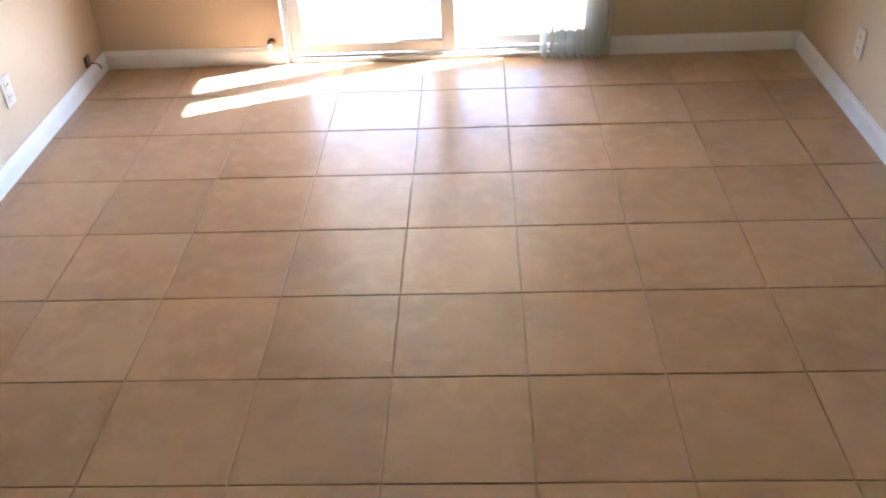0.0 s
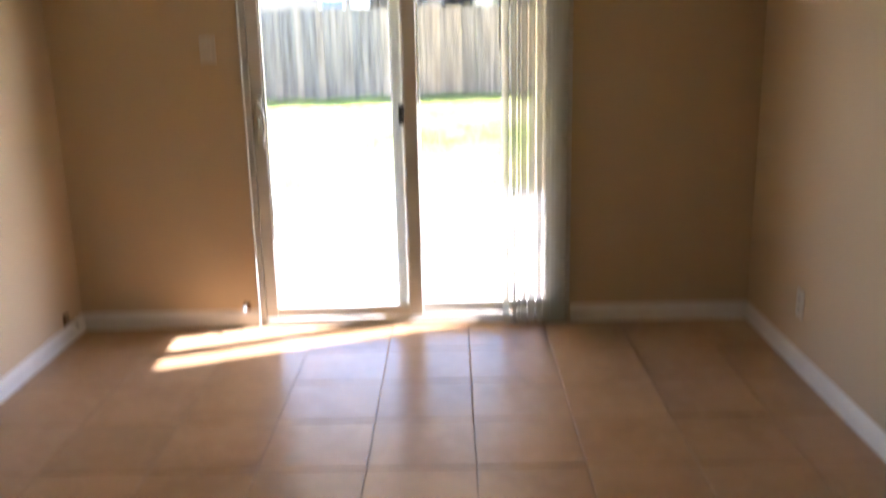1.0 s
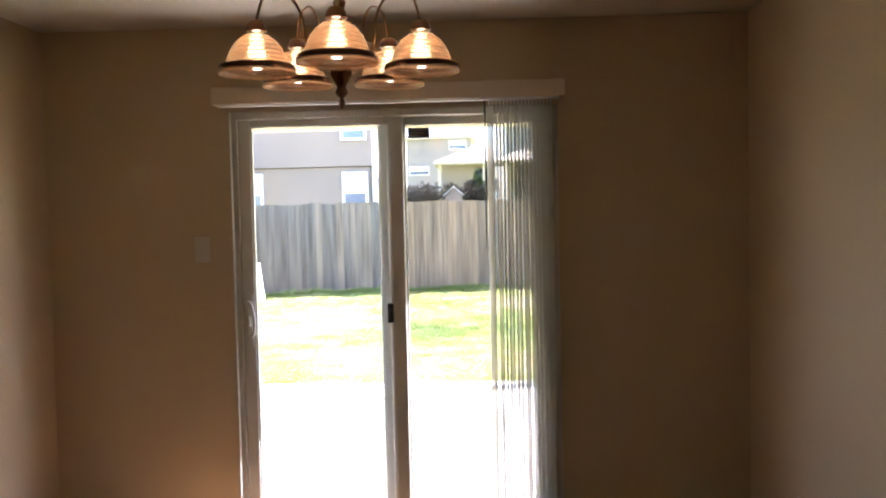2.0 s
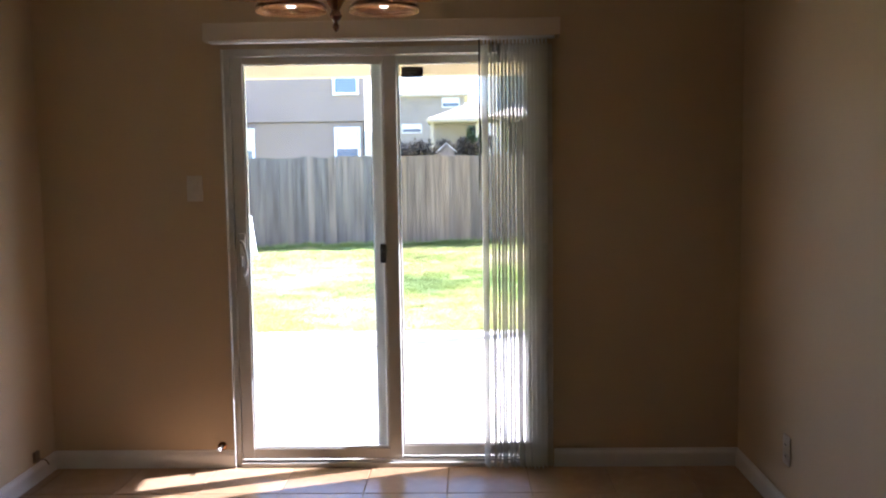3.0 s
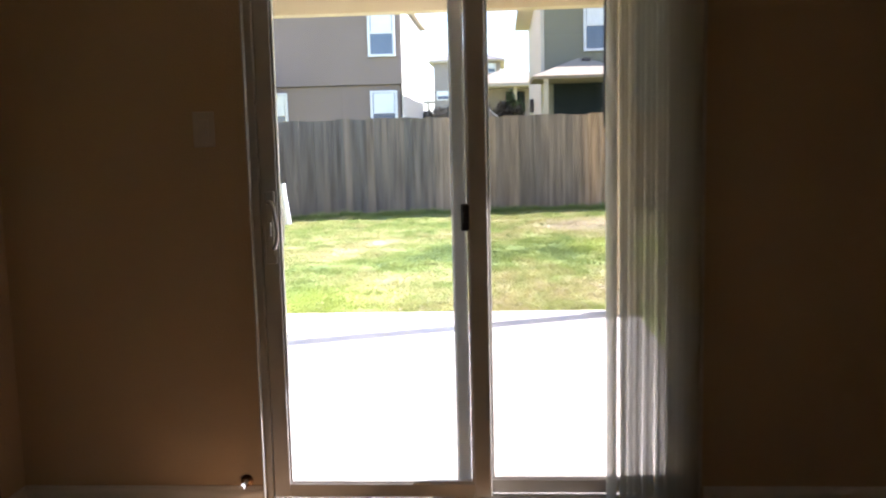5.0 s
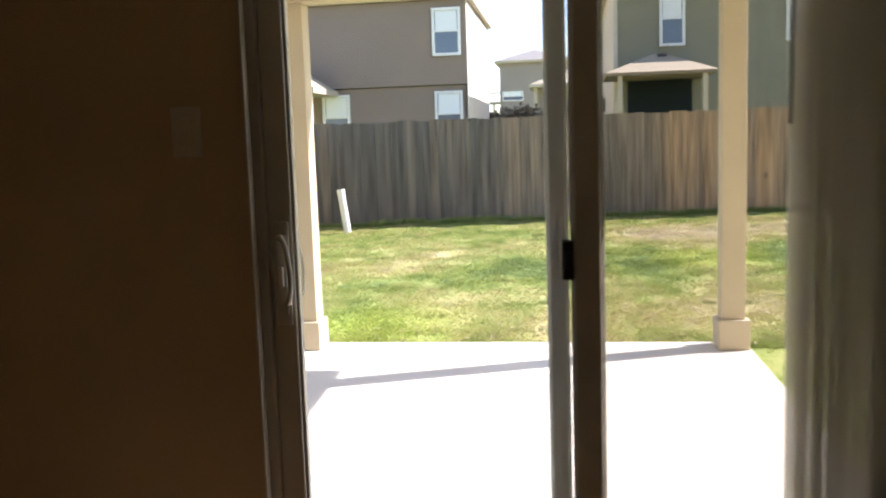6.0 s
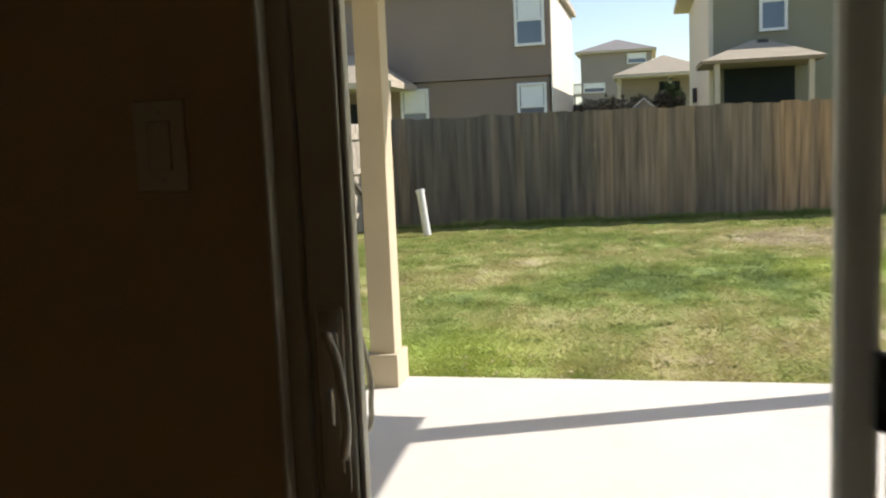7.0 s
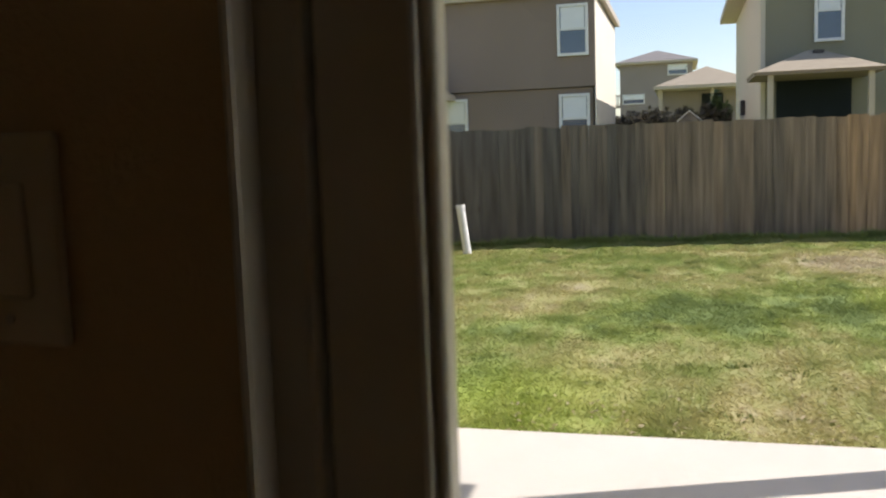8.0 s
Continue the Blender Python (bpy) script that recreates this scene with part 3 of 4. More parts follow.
# black security latch on the meeting stile
latch = part("security_latch", boxed(-0.086, -0.0575, 0.012, 0.044, 1.006, 1.100, bevel=0.005), M_BLACK, slider, "black plastic latch")
part("latch_button", boxed(-0.079, -0.065, 0.004, 0.0125, 1.035, 1.072, bevel=0.002), M_BLACK, latch)
# outer screen frame edge seen through the sliding panel
bm = bmesh.new()
ring = [(-0.122, 0.082), (-0.121, 0.070), (-0.112, 0.0645), (-0.095, 0.063), (-0.078, 0.0645), (-0.069, 0.070), (-0.068, 0.082)]
rows = [[bm.verts.new((x, y, z)) for x, y in ring] for z in (0.034, DT - 0.037)]
for i in range(len(ring)):
    bm.faces.new((rows[0][i], rows[0][(i + 1) % len(ring)], rows[1][(i + 1) % len(ring)], rows[1][i]))
bm.faces.new(rows[0])
bm.faces.new(rows[1])
part("screen_stile", bm, M_SCREENF, door, "white metal stile of the insect screen")
# warning label on the fixed pane
lab = part("glass_label", boxed(0.028, 0.132, 0.0765, 0.0785, 1.898, 1.948), M_LABEL, fixed, "small dark printed label")
for k in range(3):
    part("print_bar", boxed(0.036, 0.124 - 0.02 * k, 0.0755, 0.0764, 1.934 - k * 0.013, 1.938 - k * 0.013), M_LABELBAR, lab)

# exterior trim of the opening
for b in ((DL - 0.07, DL - 0.002, WT + 0.001, WT + 0.022, -0.1, DT + 0.08), (DR + 0.002, DR + 0.07, WT + 0.001, WT + 0.022, -0.1, DT + 0.08)):
    solid("trim", boxed(*b, bevel=0.003), M_FASCIA, "cream painted exterior door casing", "trim", "structure")

# ---------------------------------------------------------------- vertical blind
blind = thing("vertical_blind", (0, -0.05, 2.05), "white vertical blind drawn aside to the door jamb", "blind")
part("head_rail", boxed(-0.86, 0.75, -0.022, 0.022, 0.005, 0.04, bevel=0.004), M_SCREENF, blind)
part("valance", boxed(-0.88, 0.772, -0.058, -0.050, 0.012, 0.092, bevel=0.003), M_VALANCE, blind, "flat cream valance board")
for x0, x1 in ((-0.88, -0.872), (0.764, 0.772)):
    part("valance_return", boxed(x0, x1, -0.0495, 0.045, 0.012, 0.092, bevel=0.002), M_VALANCE, blind)


def vane_mesh(width, drop, bow):
    bm = bmesh.new()
    n = 6
    top, low = [], []
    for i in range(n + 1):
        u = i / n - 0.5
        y = bow * (1 - 4 * u * u)
        top.append(bm.verts.new((u * width, y, -0.02)))
        low.append(bm.verts.new((u * width * 1.0, y, -drop)))
    for i in range(n):
        bm.faces.new((top[i], top[i + 1], low[i + 1], low[i]))
    bmesh.ops.solidify(bm, geom=bm.faces[:], thickness=0.0012)
    return finish("vane", bm, M_BLIND, True)


vane = vane_mesh(0.089, 2.03, 0.004)
rng = random.Random(4)
for i in range(18):
    turn = 106.0 if i == 0 else 94.0 + 0.2 * i + rng.uniform(-1.2, 1.2)   # the leading vane hangs askew
    ob = new("vane", vane)
    ob.parent = blind
    ob.matrix_basis = pose(0.422 + 0.0170 * i, rng.uniform(-0.004, 0.004), rng.uniform(-0.004, 0.004), rng.uniform(-0.25, 0.25), rng.uniform(-0.08, 0.08), turn)
    clip = new("vane_clip", finish("vane_clip", boxed(-0.006, 0.006, -0.003, 0.003, -0.028, 0.01), M_SCREENF))
    clip.parent = ob
part("wand", tube([(0.401, -0.035, 0.0), (0.400, -0.036, -0.35), (0.397, -0.034, -0.70)], 0.004, 8), M_WAND, blind, "slim smoked tilt wand", smooth=True)

# ---------------------------------------------------------------- small wall things


def wall_plate(name, m, label, category, toggle):
    """A plate in the x-z plane at the origin, facing -y."""
    t = thing(name, (0, 0, 0), label, category)
    part("plate", boxed(-0.038, 0.038, -0.006, 0.0, -0.061, 0.061, bevel=0.003), M_PLATE, t)
    if toggle:
        part("switch_rocker", boxed(-0.017, 0.017, -0.010, -0.0055, -0.033, 0.033, bevel=0.002), M_PLATE, t)
    else:
        for z in (-0.024, 0.024):
            s = part("socket", boxed(-0.017, 0.017, -0.0085, -0.0055, z - 0.017, z + 0.017, bevel=0.002), M_PLATE, t)
            for x in (-0.007, 0.007):
                part("slot", boxed(x - 0.0015, x + 0.0015, -0.0095, -0.0084, z - 0.004, z + 0.007), M_BLACK, s)
    for z in (-0.045, 0.045):
        part("screw", lathe([(0.0, -0.0015), (0.003, -0.001), (0.003, 0.001), (0.0, 0.001)], 8), M_STEEL, t, at=(0, -0.006, z)).rotation_euler = (radians(90), 0, 0)
    t.matrix_world = m
    return t


wall_plate("light_switch", pose(-0.972, -0.001, 1.379), "ivory light switch plate on the beige wall", "light switch", True)
wall_plate("wall_outlet", pose(XR - 0.001, -0.67, 0.29, 0, 0, -90), "ivory duplex outlet low on the side wall", "outlet", False)
wall_plate("wall_outlet", pose(XL + 0.001, -0.94, 0.31, 0, 0, 90), "ivory duplex outlet low on the side wall", "outlet", False)
jack = thing("cable_jack", (XL + 0.001, -0.21, 0.125), "small dark cable jack above the baseboard", "jack")
part("jack_box", boxed(0.0, 0.016, -0.022, 0.022, -0.026, 0.026, bevel=0.004), M_JACK, jack)
part("cable_stub", tube(arc([(0.018, 0.0, -0.01), (0.05, 0.004, -0.015), (0.062, 0.01, -0.04)], 4), 0.003, 8), M_JACK, jack, smooth=True)

stop = thing("door_stop", (-0.885, -0.001, 0.108), "spring door stop with white tip above the baseboard", "door stop")
part("mount", lathe([(0.0, 0.0), (0.022, 0.0), (0.022, 0.004), (0.010, 0.010), (0.0, 0.010)], 18), M_BRONZE, stop, "dark round wall mount").rotation_euler = (radians(90), 0, 0)
helix = [(0.0065 * math.cos(k * 0.9), -0.006 - k * 0.0007, 0.0065 * math.sin(k * 0.9)) for k in range(76)]
part("spring", tube(helix, 0.0014, 5), M_STEEL, stop, "coiled steel spring", smooth=True)
part("tip", lathe([(0.0, 0.0), (0.0085, 0.0), (0.010, 0.008), (0.008, 0.016), (0.0, 0.017)], 14), M_RUBBER, stop, "white rubber tip", at=(0, -0.057, 0), smooth=True).rotation_euler = (radians(90), 0, 0)

# ---------------------------------------------------------------- chandelier
CH = Vector((-0.012, -1.82, H + 0.016))
lamp = thing("chandelier", CH, "lit bronze five-arm chandelier with amber glass shades", "chandelier")
part("canopy", lathe([(0.0, 0.0), (0.062, 0.0), (0.064, -0.008), (0.05, -0.022), (0.016, -0.034), (0.0, -0.034)], 24), M_BRONZE, lamp, at=(0, 0, -0.016), smooth=True)
part("stem", lathe([(0.0, -0.03), (0.007, -0.03), (0.007, -0.33), (0.0, -0.33)], 12), M_BRONZE, lamp, smooth=True)
part("body", lathe([(0.0, -0.32), (0.010, -0.32), (0.018, -0.335), (0.010, -0.36), (0.008, -0.42), (0.017, -0.45), (0.023, -0.475), (0.019, -0.50),
                    (0.030, -0.515), (0.030, -0.53), (0.019, -0.55), (0.011, -0.565), (0.018, -0.58), (0.010, -0.592), (0.0, -0.592)], 24), M_BRONZE, lamp, smooth=True)
part("finial", lathe([(0.0, -0.588), (0.008, -0.588), (0.005, -0.598), (0.010, -0.606), (0.008, -0.614), (0.003, -0.621), (0.0, -0.624)], 16), M_BRONZE, lamp, smooth=True)
RIM, AR = -0.530, 0.228                    # rim of the shades under the ceiling, reach of the arms
for k in range(5):
    a = radians(-84 + 72 * k)
    ca, sa = math.cos(a), math.sin(a)
    path = arc([(0.025 * ca, 0.025 * sa, -0.52), (0.065 * ca, 0.065 * sa, -0.515), (0.095 * ca, 0.095 * sa, -0.455), (0.108 * ca, 0.108 * sa, -0.37),
                (0.150 * ca, 0.150 * sa, -0.32), (0.205 * ca, 0.205 * sa, -0.335), (AR * ca, AR * sa, -0.404)], 5)
    arm = part("arm", tube(path, 0.0036, 8), M_BRASS, lamp, "slim curved bronze arm", smooth=True)
    curl = [(0.075 * ca + 0.024 * math.sin(w) * ca, 0.075 * sa + 0.024 * math.sin(w) * sa, -0.47 + 0.024 * math.cos(w)) for w in [0.4 * j for j in range(12)]]
    part("scroll", tube(curl, 0.0026, 6), M_BRASS, arm, smooth=True)
    c = (AR * ca, AR * sa, 0)
    part("socket_cup", lathe([(0.0, -0.399), (0.016, -0.399), (0.024, -0.408), (0.028, -0.426), (0.022, -0.428), (0.0, -0.428)], 18), M_BRONZE, lamp, at=c, smooth=True)
    shade = part("shade", lathe([(1.05 * q, z) for q, z in [(0.020, -0.434), (0.032, -0.438), (0.049, -0.451), (0.063, -0.470), (0.072, -0.491), (0.078, -0.508), (0.086, -0.521), (0.091, RIM), (0.099, RIM - 0.006), (0.097, RIM - 0.008), (0.0885, RIM - 0.001),
                                 (0.0835, -0.519), (0.0755, -0.508), (0.0695, -0.492), (0.0605, -0.472), (0.047, -0.454), (0.031, -0.441), (0.020, -0.437), (0.020, -0.434)]], 64, ribs=0.018), M_SHADE, lamp,
                 "amber ribbed glass shade", at=c, smooth=True)
    part("rim_band", lathe([(1.05 * q, z) for q, z in [(0.087, RIM + 0.016), (0.093, RIM + 0.014), (0.0975, RIM + 0.006), (0.0975, RIM - 0.001), (0.092, RIM - 0.003), (0.0925, RIM + 0.004), (0.087, RIM + 0.016)]], 40),
         M_RIM, shade, "dark bronze rim", smooth=True)
    part("bulb", lathe([(0.0, -0.436), (0.012, -0.437), (0.013, -0.455), (0.021, -0.474), (0.025, -0.494), (0.021, -0.514), (0.010, -0.524), (0.0, -0.525)], 18), M_BULB, lamp, "small lit bulb", at=c, smooth=True)

# ---------------------------------------------------------------- porch
PZ, PX0, PX1, PY1 = -0.10, -2.0, 1.13, 4.19
solid("patio", boxed(PX0, PX1, WT + 0.001, PY1, PZ - 0.12, PZ, bevel=0.012), M_CONCRETE, "pale concrete patio slab in full sun", "patio", "structure")
# the house's outer skin beside the door
solid("facade", wall_mesh([-7.0, DL - 0.071, DR + 0.071, 8.0], [-0.4, DT + 0.081, 5.6], [(1, 0)], 0.018, "x", WT + 0.001), M_SIDING,
      "tan lap siding on the outside of the house", "facade", "structure")

ROOF_X0, ROOF_Y1, SOFFIT = -2.25, 4.42, 2.36
EAVE_IN, EAVE_OUT = 1.42, 1.19              # the side eave by the wall and at its outer corner
roof = thing("porch_roof", (0, 0, SOFFIT), "cream painted covered porch roof with boxed beam", "porch roof", kind="structure")


def slab(outline, z0, z1):
    """A flat plate over a plan outline."""
    bm = bmesh.new()
    low = [bm.verts.new((x, y, z0)) for x, y in outline]
    top = [bm.verts.new((x, y, z1)) for x, y in outline]
    n = len(outline)
    bm.faces.new(low)
    bm.faces.new(top)
    for i in range(n):
        bm.faces.new((low[i], low[(i + 1) % n], top[(i + 1) % n], top[i]))
    bmesh.ops.recalc_face_normals(bm, faces=bm.faces[:])
    return bm


YW = WT + 0.02
part("soffit", slab([(ROOF_X0 + 0.02, YW), (EAVE_IN - 0.02, YW), (EAVE_OUT - 0.02, ROOF_Y1 - 0.02), (ROOF_X0 + 0.02, ROOF_Y1 - 0.02)], 0.085, 0.10), M_STUCCO, roof)
part("fascia", boxed(ROOF_X0, EAVE_OUT, ROOF_Y1 - 0.02, ROOF_Y1, 0.0, 0.17, bevel=0.003), M_FASCIA, roof)
part("fascia", boxed(ROOF_X0, ROOF_X0 + 0.02, YW, ROOF_Y1 - 0.021, 0.0, 0.17, bevel=0.003), M_FASCIA, roof)
part("fascia", slab([(EAVE_IN - 0.02, YW), (EAVE_IN, YW), (EAVE_OUT, ROOF_Y1 - 0.021), (EAVE_OUT - 0.02, ROOF_Y1 - 0.021)], 0.0, 0.17), M_FASCIA, roof)
part("beam", boxed(-1.98, 1.09, 3.92, 4.09, -0.06, 0.084, bevel=0.005), M_STUCCO, roof, "boxed cream porch beam")
bm = bmesh.new()
vs = [bm.verts.new(p) for p in ((ROOF_X0 - 0.03, YW, 0.172), (EAVE_IN + 0.03, YW, 0.172), (EAVE_OUT + 0.03, ROOF_Y1 + 0.03, 0.172), (ROOF_X0 - 0.03, ROOF_Y1 + 0.03, 0.172),
                                (ROOF_X0 + 1.2, YW, 1.1), (EAVE_IN - 1.2, YW, 1.1))]
for f in ((0, 1, 2, 3), (0, 4, 5, 1), (1, 5, 2), (2, 5, 4, 3), (3, 4, 0)):
    bm.faces.new([vs[i] for i in f])
part("shingles", bm, M_SHINGLE, roof, "tan asphalt shingles")


def porch_post(x, y):
    t = thing("porch_post", (x, y, PZ), "square cream porch post with wider base block", "post", "porch posts")
    part("shaft", boxed(-0.078, 0.078, -0.08, 0.08, 0.2, SOFFIT - 0.06 - PZ, bevel=0.006), M_STUCCO, t)
    part("base", boxed(-0.103, 0.103, -0.12, 0.12, 0.0, 0.2, bevel=0.008), M_STUCCO, t)
    return t


post = porch_post(-1.912, 4.04)
copy_thing(post, pose(1.01, 4.04, PZ))

# ---------------------------------------------------------------- ground
FY = 13.3                                  # the back fence


def smooth(a, b, x):
    t = min(max((x - a) / (b - a), 0.0), 1.0)
    return t * t * (3 - 2 * t)


def ground_z(x, y):
    """Height of the lawn: low at the patio, rising to the fence, then up the hill behind."""
    xc = max(-8.0, min(8.0, x))
    near = -0.15 + (0.118 + 0.017 * xc) * min(max((y - 4.3) / (FY - 4.3), 0.0), 1.0)
    far = 0.03 * min(max(y - FY - 1, 0.0), 60.0)
    return near + far


def lumps(x, y):
    fade = min(max((y - 4.18) / 0.6, 0.0), 1.0)
    return fade * (0.035 * noise.noise((x * 0.9, y * 0.9, 0.3)) + 0.022 * noise.noise((x * 2.7, y * 2.7, 4.1)))


def ground_sheet():
    xs = sorted(set([-900, -400, -150, -60, -25, -14] + [round(-9 + 0.15 * i, 3) for i in range(121)] + [14, 25, 60, 150, 400, 900]))
    ys = sorted(set([-900, -300, -80, -20, -8, 0.0, 2.0] + [round(3.6 + 0.1 * i, 3) for i in range(112)] + [16, 18, 20, 23, 27, 32, 40, 50, 60, 74, 100, 200, 500, 1500]))
    verts, faces = [], []
    for y in ys:
        for x in xs:
            z = ground_z(x, y)
            if 4.15 < y < 14.5 and -9 < x < 9:
                z += lumps(x, y)
            if y < 4.1 and -1.9 < x < 1.05 or y < 0.3:
                z = -0.26
            verts.append((x, y, z))
    n = len(xs)
    for j in range(len(ys) - 1):
        for i in range(n - 1):
            faces.append((j * n + i, j * n + i + 1, (j + 1) * n + i + 1, (j + 1) * n + i))
    me = bpy.data.meshes.new("ground")
    me.from_pydata(verts, [], faces)
    me.materials.append(M_LAWN)
    me.polygons.foreach_set("use_smooth", [True] * len(me.polygons))
    return tagged(new("ground", me), "uneven mown lawn with straw-coloured patches", "ground", kind="structure")


ground_sheet()


def grass_blades(count, seed):
    """Dense short blades, wider with distance, over the part of the lawn beyond the patio."""
    r = np.random.default_rng(seed)
    x = r.uniform(-6.0, 7.0, count * 2)
    y = 4.20 + 9.03 * r.random(count * 2) ** 1.4
    beside = r.random(count * 2) < 0.07                # the strips along the patio
    y = np.where(beside, r.uniform(1.6, 4.2, count * 2), y)
    keep = (np.abs(x) < 1.4 + 0.6 * y) & (~beside | (x > 1.14) | (x < -2.01))
    x, y = x[keep][:count], y[keep][:count]
    n = len(x)
    z = np.array([ground_z(a, b) + lumps(a, b) for a, b in zip(x.tolist(), y.tolist())]) - 0.005
    tuft = np.array([noise.noise((a * 2.2, b * 2.2, 9.0)) for a, b in zip(x.tolist(), y.tolist())])
    h = (0.012 + 0.016 * r.random(n)) * (1.0 + 0.7 * tuft + 1.6 * np.maximum(tuft - 0.28, 0.0))
    w = 0.0028 + 0.0008 * y
    a, b = r.uniform(0, 6.283, n), r.uniform(0, 6.283, n)
    lean = r.uniform(0.8, 2.3, n) * h
    co = np.empty((n, 3, 3))
    co[:, 0] = np.stack((x - np.cos(a) * w, y - np.sin(a) * w, z), 1)
    co[:, 1] = np.stack((x + np.cos(a) * w, y + np.sin(a) * w, z), 1)
    co[:, 2] = np.stack((x + np.cos(b) * lean, y + np.sin(b) * lean, z + h), 1)
    me = bpy.data.meshes.new("grass")
    me.vertices.add(n * 3)
    me.vertices.foreach_set("co", co.ravel())
    me.loops.add(n * 3)
    me.loops.foreach_set("vertex_index", np.arange(n * 3))
    me.polygons.add(n)
    me.polygons.foreach_set("loop_start", np.arange(0, n * 3, 3))
    me.update(calc_edges=True)
    me.materials.append(M_BLADE)
    return tagged(new("grass", me), "short patchy green and straw-yellow lawn grass", "grass", kind="stuff")


grass_blades(420000, 7)


def grass_tufts(seed):
    """Taller tufts that the mower left: clumps over the lawn and an uncut line at the fence foot."""
    r = np.random.default_rng(seed)
    cx, cy, cr, ch, cn = [], [], [], [], []
    for _ in range(420):
        x, y = r.uniform(-5.0, 6.0), r.uniform(4.6, 12.6)
        if abs(x) > 1.2 + 0.55 * y or noise.noise((x * 0.7, y * 0.7, 2.0)) < -0.12:
            continue
        cx.append(x), cy.append(y), cr.append(r.uniform(0.04, 0.13)), ch.append(r.uniform(0.018, 0.042)), cn.append(60)
    for x in np.arange(-5.0, 8.5, 0.06):
        cx.append(x), cy.append(FY - 0.06 - abs(r.normal(0, 0.07))), cr.append(0.08), ch.append(r.uniform(0.07, 0.17)), cn.append(44)
    rep = np.array(cn)
    x0, y0 = np.repeat(cx, rep), np.repeat(cy, rep)
    rad, hgt = np.repeat(cr, rep), np.repeat(ch, rep)
    n = len(x0)
    a, q = r.uniform(0, 6.283, n), np.sqrt(r.random(n))
    x, y = x0 + np.cos(a) * q * rad * 1.6, np.minimum(y0 + np.sin(a) * q * rad, FY - 0.03)
    z = np.array([ground_z(i, j) + lumps(i, j) for i, j in zip(x.tolist(), y.tolist())]) - 0.005
    h = hgt * r.uniform(0.5, 1.1, n) * (1.15 - 0.6 * q)
    w, b, lean = 0.004 + 0.0007 * y, r.uniform(0, 6.283, n), r.uniform(0.2, 0.9, n) * h
    co = np.empty((n, 3, 3))
    co[:, 0] = np.stack((x - np.cos(b) * w, y - np.sin(b) * w, z), 1)
    co[:, 1] = np.stack((x + np.cos(b) * w, y + np.sin(b) * w, z), 1)
    co[:, 2] = np.stack((x + np.cos(a) * lean, y + np.sin(a) * lean, z + h), 1)
    me = bpy.data.meshes.new("grass_tufts")
    me.vertices.add(n * 3)
    me.vertices.foreach_set("co", co.ravel())
    me.loops.add(n * 3)
    me.loops.foreach_set("vertex_index", np.arange(n * 3))
    me.polygons.add(n)
    me.polygons.foreach_set("loop_start", np.arange(0, n * 3, 3))
    me.update(calc_edges=True)
    me.materials.append(M_TUFT)
    return tagged(new("grass_tufts", me), "taller green grass tufts on the lawn and fence foot", "grass", kind="stuff")


grass_tufts(15)


def leaf_litter(count, seed):
    """Dry brown leaf scraps along the lawn's edge by the patio."""
    r = random.Random(seed)
    verts, faces = [], []
    for _ in range(count):
        x, y = r.uniform(-1.6, 3.6), 4.22 + abs(r.gauss(0, 0.45))
        if x > 2.0 and r.random() < 0.5:
            y += r.uniform(0.5, 3.0)
        z = ground_z(x, y) + lumps(x, y) + 0.022
        a, q, tilt = r.uniform(0, 6.283), r.uniform(0.010, 0.024), r.uniform(-0.5, 0.5)
        c, d = math.cos(a), math.sin(a)
        k = len(verts)
        for u, v in ((-1, 0), (0, -0.5), (1, 0), (0, 0.5)):
            verts.append((x + q * (u * c - v * d), y + q * (u * d + v * c), z + q * (abs(v) * 0.6 + tilt * u)))
        faces += [(k, k + 1, k + 2), (k, k + 2, k + 3)]
    me = bpy.data.meshes.new("leaf_litter")
    me.from_pydata(verts, [], faces)
    me.materials.append(M_LITTER)
    return tagged(new("leaf_litter", me), "scattered dry leaf scraps on the lawn edge", "leaf litter", kind="stuff")


leaf_litter(420, 31)

# ---------------------------------------------------------------- fences


def picket_mesh(width, height, ear, mat):
    bm = bmesh.new()
    w = width / 2
    prof = [(-w, 0), (w, 0), (w, height - ear), (w - ear, height), (-w + ear, height), (-w, height - ear)]
    f = [bm.verts.new((x, -0.008, z)) for x, z in prof]
    b = [bm.verts.new((x, 0.008, z)) for x, z in prof]
    bm.faces.new(f)
    bm.faces.new(b)
    for i in range(6):
        bm.faces.new((f[i], f[(i + 1) % 6], b[(i + 1) % 6], b[i]))
    return finish("picket", bm, mat)


